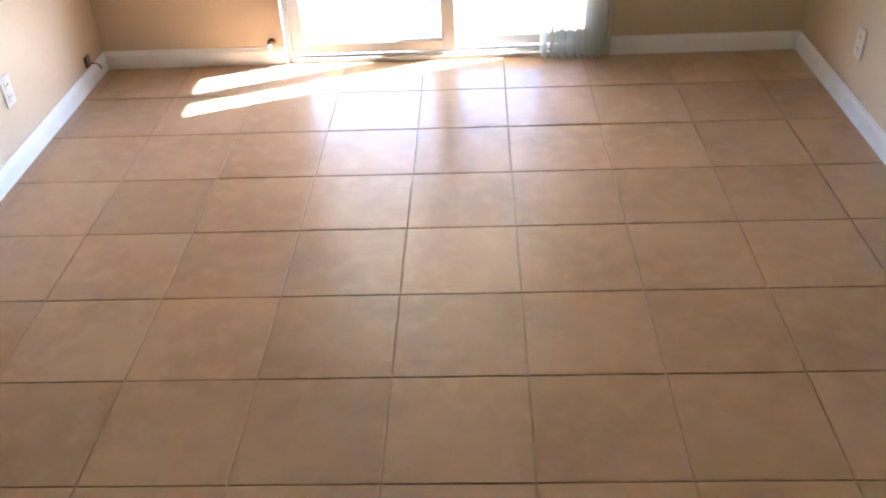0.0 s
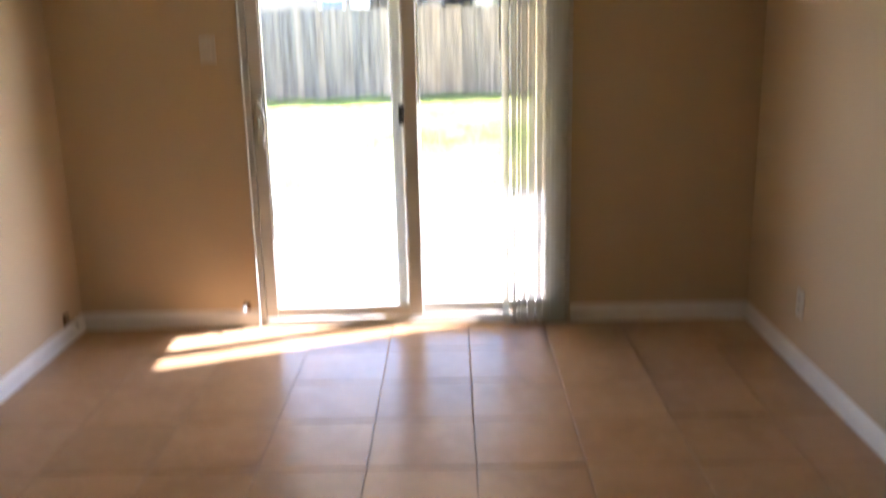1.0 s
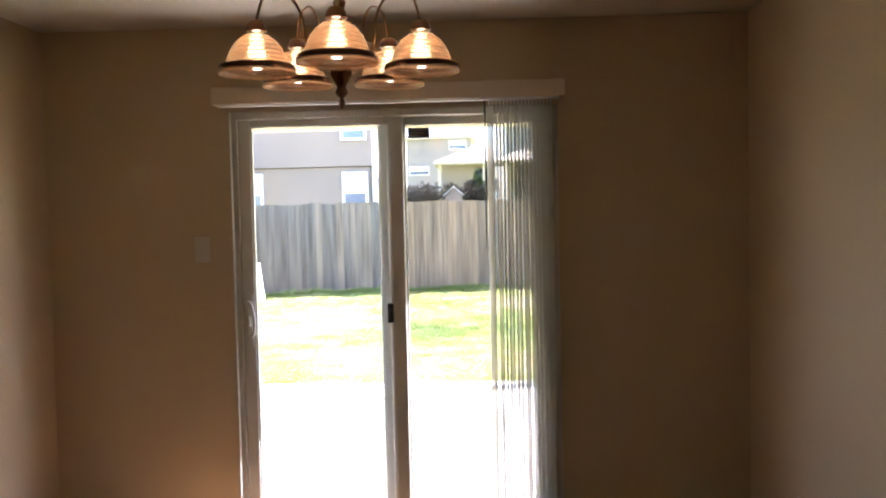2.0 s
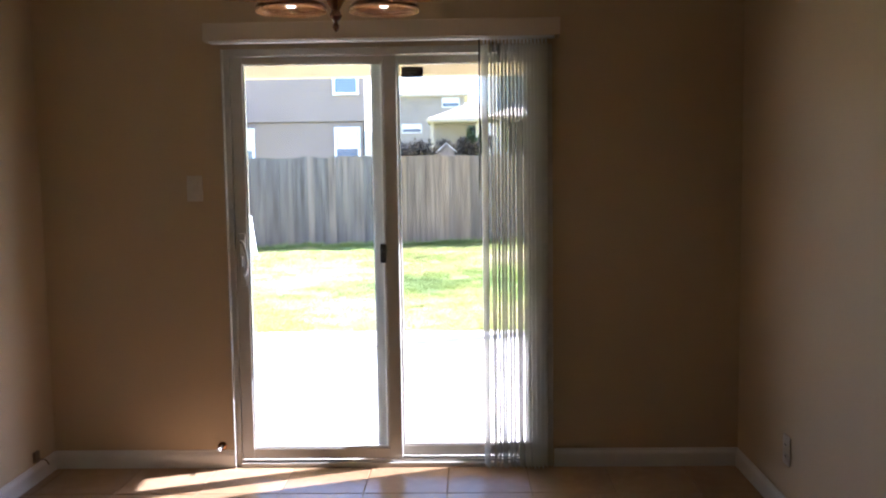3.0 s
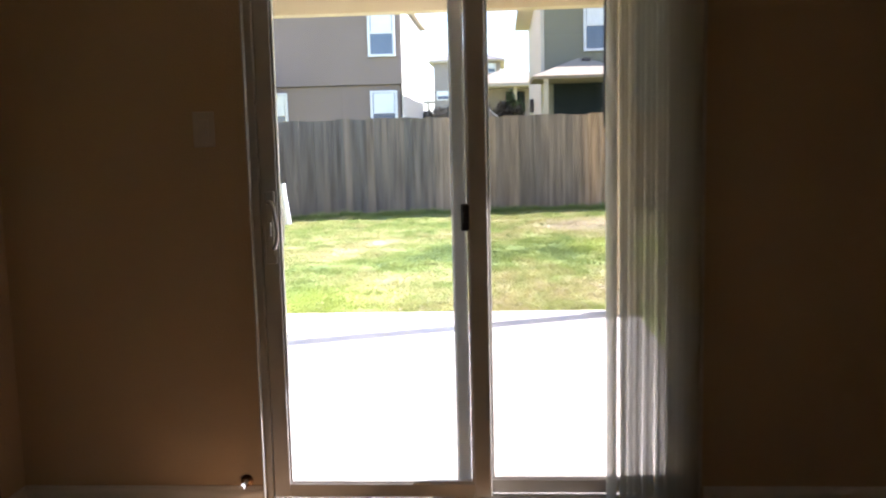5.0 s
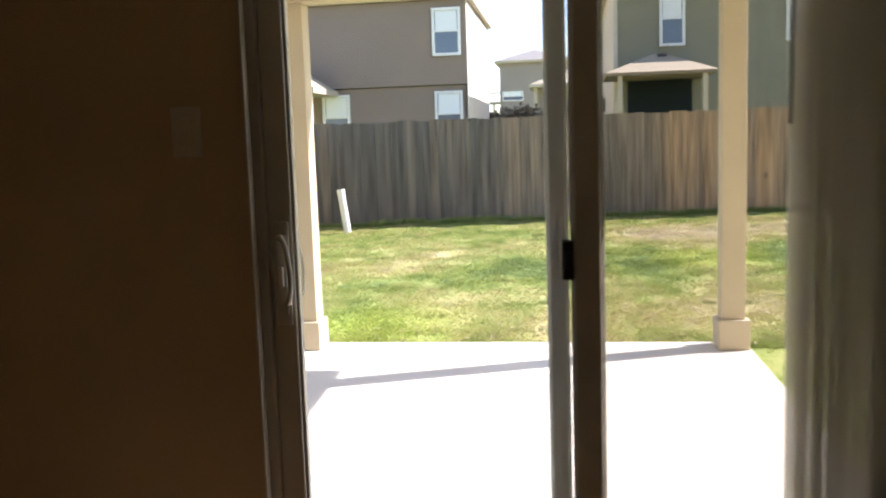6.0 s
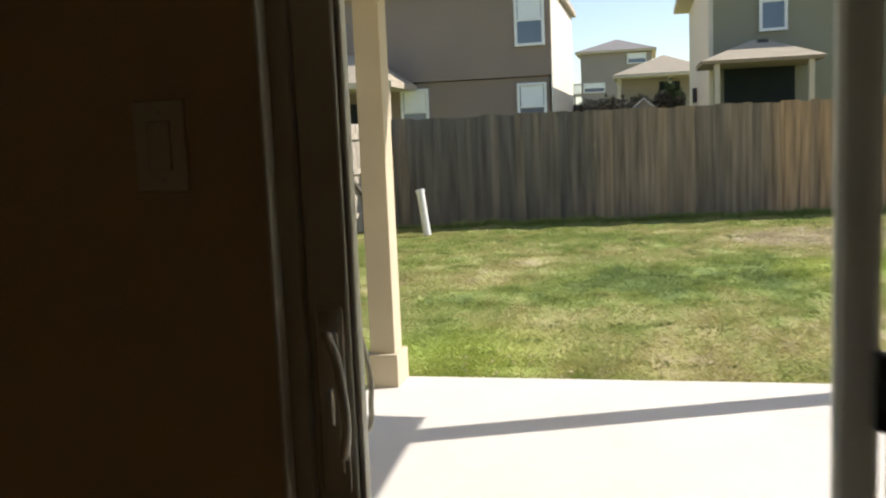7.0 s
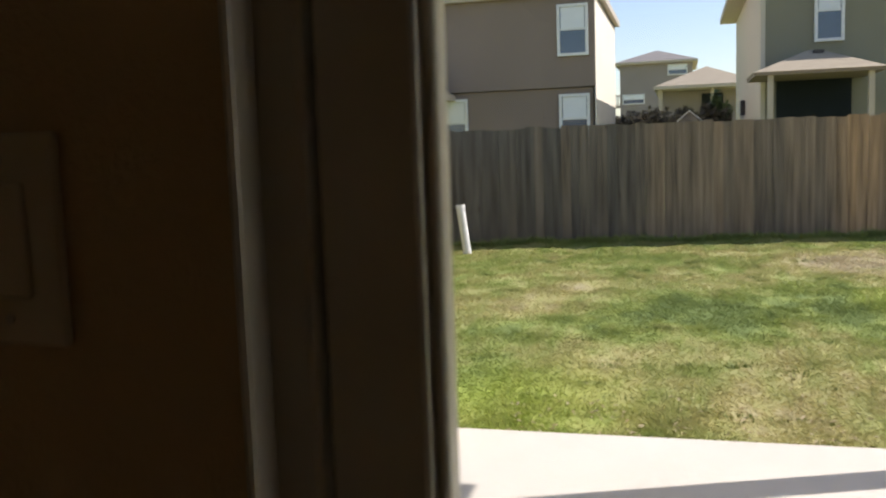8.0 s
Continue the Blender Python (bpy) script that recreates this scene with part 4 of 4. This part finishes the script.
def fence(name, length, m, top, base, rails_front, label, seed, mat):
    """Pickets along +x from the origin; top(u) and base(u) are heights along it."""
    t = thing(name, (0, 0, 0), label, "fence", "yard fences")
    t.matrix_world = m
    r = random.Random(seed)
    meshes = [picket_mesh(0.1376 + 0.0003 * k, 1.805 + 0.008 * k, 0.006 + 0.003 * (k % 2), mat) for k in range(5)]
    n = int(length / 0.1392)
    for i in range(n):
        u = 0.07 + 0.1392 * i
        ob = new("picket", meshes[r.randrange(5)])
        ob.parent = t
        h = ob.data.vertices[3].co.z
        ob.matrix_basis = pose(u, r.uniform(-0.004, 0.004), base(u) - 0.02 + r.uniform(-0.007, 0.007), r.uniform(-0.3, 0.3), r.uniform(-0.10, 0.10), r.uniform(-1.0, 1.0)) @ Matrix.Diagonal((1, 1, (top(u) - base(u) + 0.02) / 1.82, 1))
    side = -1 if rails_front else 1
    for hz in (0.16, 0.55, 0.86):
        bm = bmesh.new()
        for u0 in np.arange(0, length - 0.1, 2.4):
            u1 = min(u0 + 2.39, length)
            z0, z1 = base(u0) + hz * (top(u0) - base(u0)), base(u1) + hz * (top(u1) - base(u1))
            p = box(bm, u0, u1, side * 0.031 - 0.019, side * 0.031 + 0.019, 0, 0.085)
            for v in p.verts:
                if v.co.z in (0.0,) or abs(v.co.z - 0.085) < 1e-6:
                    v.co.z += z0 + (z1 - z0) * (v.co.x - u0) / (u1 - u0)
        part("rail", bm, mat, t)
    for u0 in np.arange(0.05, length, 2.4):
        part("fence_post", boxed(-0.045, 0.045, side * 0.098 - 0.045, side * 0.098 + 0.045, -0.3, top(u0) - base(u0) - 0.03, bevel=0.004), M_CEDAR, t, at=(u0, 0, base(u0)))
    return t


LX = -4.9                                  # where the side fence meets the back fence
fence("back_fence", 15.0, pose(LX, FY, 0), lambda u: 1.70, lambda u: ground_z(LX + u, FY) - 0.03, False, "weathered grey-brown cedar picket fence along the lawn", 11, M_CEDAR)
# boards face the sun; their brightness is painted in by the lighter cedar
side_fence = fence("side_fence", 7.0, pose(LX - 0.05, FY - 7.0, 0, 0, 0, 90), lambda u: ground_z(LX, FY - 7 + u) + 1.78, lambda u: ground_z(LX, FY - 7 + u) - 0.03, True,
                   "cedar picket fence, colour lightened as sunlit, with rails showing", 12, M_CEDAR_SUNLIT)
bm = tube([(4.5, -0.055, 1.62), (6.8, -0.055, 0.42)], 0.035, 4)
part("brace", bm, M_CEDAR, side_fence, "dark diagonal timber brace")

pipe = thing("cleanout_pipe", (-3.64, 12.15, ground_z(-3.64, 12.15)), "leaning white plastic drain pipe by the fence", "pipe")
p = part("pipe_tube", lathe([(0.0, -0.1), (0.06, -0.1), (0.06, 0.70), (0.052, 0.70), (0.052, 0.62), (0.0, 0.62)], 18), M_STAKE, pipe, smooth=True)
p2 = part("pipe_collar", lathe([(0.06, 0.66), (0.068, 0.66), (0.068, 0.715), (0.052, 0.715), (0.052, 0.66), (0.06, 0.66)], 18), M_STAKE, pipe, smooth=True)
pipe.rotation_euler = (0, radians(-7), 0)

# ---------------------------------------------------------------- neighbouring houses


def window(parent, x, y, z0, w, h, blind_share, face=-1):
    """A sash window on a wall facing -y: frame, two panes, a blind behind the upper sash."""
    f = part("window", boxed(-w / 2, w / 2, -0.03, 0.05, 0.0, h), M_PANE, parent, "white framed sash window", at=(x, y, z0))
    t = 0.075
    for b in ((-w / 2 - t, w / 2 + t, h, h + t), (-w / 2 - t, w / 2 + t, -t, 0.0), (-w / 2 - t, -w / 2, 0.001, h - 0.001), (w / 2, w / 2 + t, 0.001, h - 0.001)):
        part("window_frame", boxed(b[0], b[1], -0.09, 0.02, b[2], b[3], bevel=0.006, segments=1), M_WINFRAME, f)
    part("meeting_rail", boxed(-w / 2, w / 2, -0.06, -0.031, h * (1 - blind_share) - 0.03, h * (1 - blind_share) + 0.03), M_WINFRAME, f)
    part("blind", boxed(-w / 2 + 0.02, w / 2 - 0.02, -0.045, -0.032, h * (1 - blind_share) + 0.031, h - 0.005), M_WINBLIND, f, "lowered white blind")
    return f


def hip_roof(parent, x0, x1, y0, y1, z, rise, over, mat, thick=0.18):
    """A hip roof with eaves, its soffit board and its fascia."""
    x0, x1, y0, y1 = x0 - over, x1 + over, y0 - over, y1 + over
    run = min(x1 - x0, y1 - y0) / 2
    bm = bmesh.new()
    if x1 - x0 >= y1 - y0:
        ridge = [(x0 + run, (y0 + y1) / 2), (x1 - run, (y0 + y1) / 2)]
    else:
        ridge = [((x0 + x1) / 2, y0 + run), ((x0 + x1) / 2, y1 - run)]
    ridge[1] = (ridge[1][0] + 0.001, ridge[1][1] + 0.001)
    c = [bm.verts.new((x, y, z + thick)) for x, y in ((x0, y0), (x1, y0), (x1, y1), (x0, y1))]
    r = [bm.verts.new((x, y, z + thick + rise)) for x, y in ridge]
    if x1 - x0 >= y1 - y0:
        fs = ((c[0], c[1], r[1], r[0]), (c[1], c[2], r[1]), (c[2], c[3], r[0], r[1]), (c[3], c[0], r[0]))
    else:
        fs = ((c[0], c[1], r[0]), (c[1], c[2], r[1], r[0]), (c[2], c[3], r[1]), (c[3], c[0], r[0], r[1]))
    for f in fs:
        bm.faces.new(f)
    bm.faces.new(c)
    rf = part("roof", bm, mat, parent)
    part("fascia", boxed(x0 - 0.03, x1 + 0.03, y0 - 0.03, y1 + 0.03, z, z + thick - 0.005), M_FASCIA, rf, "cream eave board")
    return rf


# taupe two-storey house behind the fence
HA = thing("house", (0.06, 0, -0.1), "taupe two-storey house with white sash windows", "house", "neighbouring houses")
part("wall", boxed(-15.0, -2.87, 23.0, 29.8, -0.3, 2.98), M_HOUSE_A, HA, "taupe lap siding, ground floor")
part("wall", boxed(-15.05, -2.82, 22.90, 29.85, 3.0, 5.30), M_HOUSE_A, HA, "taupe lap siding, upper floor")
# sun-facing wall, its colour lightened to look sunlit
part("side_wall", boxed(-2.818, -2.79, 22.92, 29.85, -0.3, 5.29), M_HOUSE_A_SUNLIT, HA, "lap siding with sunlight put into its colour")
part("corner_board", boxed(-2.94, -2.805, 22.885, 22.899, 3.01, 5.29), M_HOUSE_A, HA)
hip_roof(HA, -15.05, -2.82, 22.9, 29.85, 5.31, 2.2, 0.15, M_SHINGLE)
window(HA, -3.355, 22.90, 3.855, 0.64, 1.15, 0.48)
window(HA, -3.35, 23.0, 1.60, 0.64, 1.15, 0.48)
window(HA, -6.58, 23.0, 1.60, 0.64, 1.15, 0.48)
window(HA, -9.2, 22.90, 3.855, 0.64, 1.15, 0.48)
# its back porch
part("porch_eave", boxed(-11.3, -6.5, 20.4, 22.99, 2.78, 2.92), M_FASCIA, HA, "cream porch eave")
bm = bmesh.new()
vs = [bm.verts.new(p) for p in ((-11.3, 20.4, 2.922), (-6.5, 20.4, 2.922), (-6.5, 22.89, 2.922), (-11.3, 22.89, 2.922), (-9.8, 22.88, 3.85), (-7.9, 22.88, 3.85))]
for f in ((0, 1, 5, 4), (1, 2, 5), (3, 0, 4), (2, 3, 4, 5), (0, 3, 2, 1)):
    bm.faces.new([vs[i] for i in f])
part("porch_roof", bm, M_SHINGLE, HA, "tan shingled porch roof")
part("porch_opening", boxed(-9.3, -7.6, 22.95, 22.995, 0.3, 2.5), M_SCREEN_SHADE, HA, "dark glazed back door")
part("porch_post", boxed(-6.75, -6.6, 20.5, 20.65, -0.2, 2.775), M_FASCIA, HA)
part("porch_post", boxed(-11.2, -11.05, 20.5, 20.65, -0.2, 2.775), M_FASCIA, HA)

# olive two-storey house with a covered porch
HB = thing("house", (-0.15, 0, -0.06), "olive two-storey house with covered back porch", "house", "neighbouring houses")
part("wall", boxed(1.45, 14.0, 23.0, 33.5, -0.3, 5.60), M_HOUSE_B, HB, "olive lap siding")
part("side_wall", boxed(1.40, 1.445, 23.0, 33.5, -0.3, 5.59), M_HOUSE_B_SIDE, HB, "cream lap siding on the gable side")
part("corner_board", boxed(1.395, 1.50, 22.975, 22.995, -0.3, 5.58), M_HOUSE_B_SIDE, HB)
hip_roof(HB, 1.40, 14.0, 23.0, 33.5, 5.61, 2.4, 0.5, M_SHINGLE)
window(HB, 2.94, 23.0, 3.80, 0.52, 1.20, 0.45)
window(HB, 6.2, 23.0, 3.80, 0.52, 1.20, 0.45)
part("porch_opening", boxed(1.76, 3.45, 22.93, 22.995, 0.3, 2.96), M_SCREEN_SHADE, HB, "dark screened opening")
part("porch_eave", boxed(1.08, 3.73, 20.5, 22.97, 2.84, 2.91), M_EAVE, HB, "brown porch eave")
bm = bmesh.new()
vs = [bm.verts.new(p) for p in ((1.05, 20.47, 2.912), (3.76, 20.47, 2.912), (3.76, 22.97, 2.912), (1.05, 22.97, 2.912), (2.36, 22.3, 3.48), (2.66, 22.3, 3.48), (2.36, 22.96, 3.50), (2.66, 22.96, 3.50))]
for f in ((0, 1, 5, 4), (1, 2, 7, 5), (3, 0, 4, 6), (4, 5, 7, 6), (2, 3, 6, 7), (0, 3, 2, 1)):
    bm.faces.new([vs[i] for i in f])
rf = part("porch_roof", bm, M_SHINGLE, HB, "tan shingled porch roof")
part("roof_vent", boxed(2.46, 2.70, 21.95, 22.2, 3.36, 3.46, bevel=0.02), M_DARKBOX, rf, "dark roof vent")
for x in (1.36, 3.40):
    part("porch_post", boxed(x, x + 0.12, 20.6, 20.72, -0.2, 2.836), M_FASCIA, HB)
part("utility_box", boxed(1.27, 1.395, 28.6, 29.0, 2.2, 2.65, bevel=0.01), M_DARKBOX, HB, "dark meter box")

# tan two-storey house on the hill
HC = thing("house", (0.1, 0, -0.3), "distant tan two-storey house with grey hip roof", "house", "neighbouring houses")
part("wall", boxed(-5.3, 0.05, 70.0, 78.0, 0.8, 7.60), M_HOUSE_C, HC)
hip_roof(HC, -5.3, 0.05, 70.0, 78.0, 7.60, 1.05, 0.35, M_SHINGLE_GREY)
for x, z, w, h in ((-4.3, 4.70, 1.5, 0.6), (-1.05, 6.75, 1.3, 0.65)):
    window(HC, x, 70.0, z, w, h, 0.5)
deck = part("balcony", boxed(-6.9, -5.32, 70.5, 72.0, 4.45, 4.62, bevel=0.02), M_FASCIA, HC, "pale balcony at the side")
part("rail", boxed(-6.9, -5.32, 70.5, 70.58, 5.30, 5.40), M_FASCIA, deck)
for k in range(9):
    part("baluster", boxed(-6.88 + 0.19 * k, -6.80 + 0.19 * k, 70.51, 70.57, 4.621, 5.299), M_FASCIA, deck)
for x in (-6.9, -5.95):
    part("support_post", boxed(x, x + 0.16, 70.6, 70.76, 0.6, 4.449), M_FASCIA, deck)
part("corner_post", boxed(-6.9, -6.74, 70.6, 70.76, 4.621, 6.3), M_FASCIA, deck)

# low house between them
HD = thing("house", (0.08, 0, -0.2), "single-storey house with tan hip roof", "house", "neighbouring houses")
part("wall", boxed(-1.75, 4.2, 52.0, 60.0, 0.8, 4.40), M_HOUSE_C, HD, "tan siding")
hip_roof(HD, -1.75, 3.0, 50.3, 60.0, 4.42, 1.15, 0.4, M_SHINGLE)
for x in (-1.95, 0.8):
    part("porch_post", boxed(x, x + 0.2, 50.4, 50.6, 0.8, 4.415), M_FASCIA, HD)
# flat dark sheet on the wall, its colour standing for porch shade
part("porch_opening", boxed(0.35, 1.5, 51.93, 51.99, 1.6, 4.2), M_SCREEN_SHADE, HD, "near-black sheet painted as a shaded recess")

# ---------------------------------------------------------------- small shed between the gardens
SZ = ground_z(-0.40, 28.0)
shed = thing("garden_shed", (-0.40, 28.0, SZ), "small grey garden shed with a white gabled roof", "shed")
part("wall", boxed(-0.30, 0.30, 0.0, 0.9, -0.1, 1.66), M_HOUSE_C, shed)
for k in (-1, 1):
    bm = bmesh.new()
    pts = [(0.0, 1.94), (0.38 * k, 1.62), (0.38 * k, 1.66), (0.0, 1.985)]
    a = [bm.verts.new((px, -0.08, pz)) for px, pz in pts]
    b = [bm.verts.new((px, 0.98, pz)) for px, pz in pts]
    bm.faces.new(a)
    bm.faces.new(b)
    for i in range(4):
        bm.faces.new((a[i], a[(i + 1) % 4], b[(i + 1) % 4], b[i]))
    bmesh.ops.recalc_face_normals(bm, faces=bm.faces[:])
    part("roof", bm, M_WINFRAME, shed, "white sloping roof panel")
bm = bmesh.new()
a = [bm.verts.new(p) for p in ((-0.30, 0.01, 1.66), (0.30, 0.01, 1.66), (0.0, 0.01, 1.93))]
b = [bm.verts.new((v.co.x, 0.05, v.co.z)) for v in a]
bm.faces.new(a)
bm.faces.new(b)
for i in range(3):
    bm.faces.new((a[i], a[(i + 1) % 3], b[(i + 1) % 3], b[i]))
bmesh.ops.recalc_face_normals(bm, faces=bm.faces[:])
part("gable", bm, M_HOUSE_C, shed)

# ---------------------------------------------------------------- shrubs behind the fence


def leaf_cloud(name, centre, radii, count, leaf, mat, seed, parent, label=""):
    """Many small folded leaves spread through lumpy clusters."""
    r = np.random.default_rng(seed)
    verts, faces = [], []
    knots = [(r.uniform(-0.8, 0.8), r.uniform(-0.8, 0.8), r.uniform(-0.6, 0.8), r.uniform(0.3, 0.55)) for _ in range(16)]
    for _ in range(count):
        kx, ky, kz, kr = knots[r.integers(len(knots))]
        d = r.normal(size=3)
        d /= np.linalg.norm(d)
        q = kr * r.random() ** 0.4
        p = Vector((centre[0] + (kx + d[0] * q) * radii[0], centre[1] + (ky + d[1] * q) * radii[1], centre[2] + (kz + d[2] * q) * radii[2]))
        u = Vector(r.normal(size=3)).normalized()
        v = u.orthogonal().normalized()
        w = u.cross(v)
        s = leaf * r.uniform(0.6, 1.3)
        k = len(verts)
        verts += [p - u * s, p + v * s * 0.45 + w * s * 0.15, p + u * s, p - v * s * 0.45 + w * s * 0.15]
        faces.append((k, k + 1, k + 2, k + 3))
    me = bpy.data.meshes.new(name)
    me.from_pydata([tuple(v) for v in verts], [], faces)
    me.materials.append(mat)
    ob = new(name, me)
    ob.parent = parent
    return tagged(ob, label)


def shrub(x, y, top, wide, mat, seed, label):
    g = ground_z(x, y)
    t = thing("shrub", (x, y, g), label, "shrub", "shrubs behind the fence")
    hgt = top - g
    bm = bmesh.new()
    r = random.Random(seed)
    for k in range(6):
        a = 1.05 * k + r.uniform(-0.3, 0.3)
        tube([(0.05 * math.cos(a), 0.05 * math.sin(a), -0.1), (0.2 * wide * math.cos(a), 0.2 * wide * math.sin(a), hgt * 0.4), (0.4 * wide * math.cos(a), 0.4 * wide * math.sin(a), hgt * 0.75)], [0.04, 0.028, 0.012], 6, bm)
    part("stems", bm, M_BARK, t)
    leaf_cloud("foliage", (0, 0, hgt * 0.58), (wide, wide * 0.7, hgt * 0.34), 1500, 0.10, mat, seed, t)
    return t


shrub(-2.75, 30.0, 2.58, 0.75, M_LEAF, 21, "dark leafy shrub above the fence line")
shrub(-1.75, 30.4, 2.62, 0.8, M_LEAF, 22, "dark leafy shrub above the fence line")
shrub(-0.75, 30.2, 2.58, 0.8, M_LEAF, 23, "dark leafy shrub above the fence line")
shrub(0.2, 30.6, 2.68, 0.65, M_LEAF, 24, "dark leafy shrub above the fence line")
shrub(0.80, 30.8, 3.02, 0.45, M_LEAF_GREEN, 25, "bright green shrub beside the house")

# ---------------------------------------------------------------- floor tiles
TP = 0.38


def tile_shape(w, d):
    bm = bmesh.new()
    e = 0.002
    lo = [bm.verts.new(p) for p in ((0, 0, -0.0038), (w, 0, -0.0038), (w, d, -0.0038), (0, d, -0.0038))]
    mid = [bm.verts.new(p) for p in ((0, 0, -0.0011), (w, 0, -0.0011), (w, d, -0.0011), (0, d, -0.0011))]
    top = [bm.verts.new(p) for p in ((e, e, 0), (w - e, e, 0), (w - e, d - e, 0), (e, d - e, 0))]
    for i in range(4):
        j = (i + 1) % 4
        bm.faces.new((lo[i], lo[j], mid[j], mid[i]))
        bm.faces.new((mid[i], mid[j], top[j], top[i]))
    bm.faces.new(top)
    return finish("tile", bm, M_TILE)


shapes = {}
rng = random.Random(9)
x_lines = [-0.147 + TP * k for k in range(-6, 8)]
y_lines = [-1.124 - TP * k for k in range(-5, 18)]
G = 0.0024
for xa in x_lines:
    for ya in y_lines:
        x0, x1 = max(xa + G, XL + 0.002), min(xa + TP - G, XR - 0.002)
        y0, y1 = max(ya + G, YB + 0.002), min(ya + TP - G, -0.002)
        if x1 - x0 < 0.02 or y1 - y0 < 0.02:
            continue
        key = (round(x1 - x0, 4), round(y1 - y0, 4))
        if key not in shapes:
            shapes[key] = tile_shape(*key)
        ob = new("tile", shapes[key])
        ob.parent = floor
        ob.matrix_basis = pose(x0, y0, rng.uniform(-0.0004, 0.0003), rng.uniform(-0.08, 0.08), rng.uniform(-0.08, 0.08), 0)
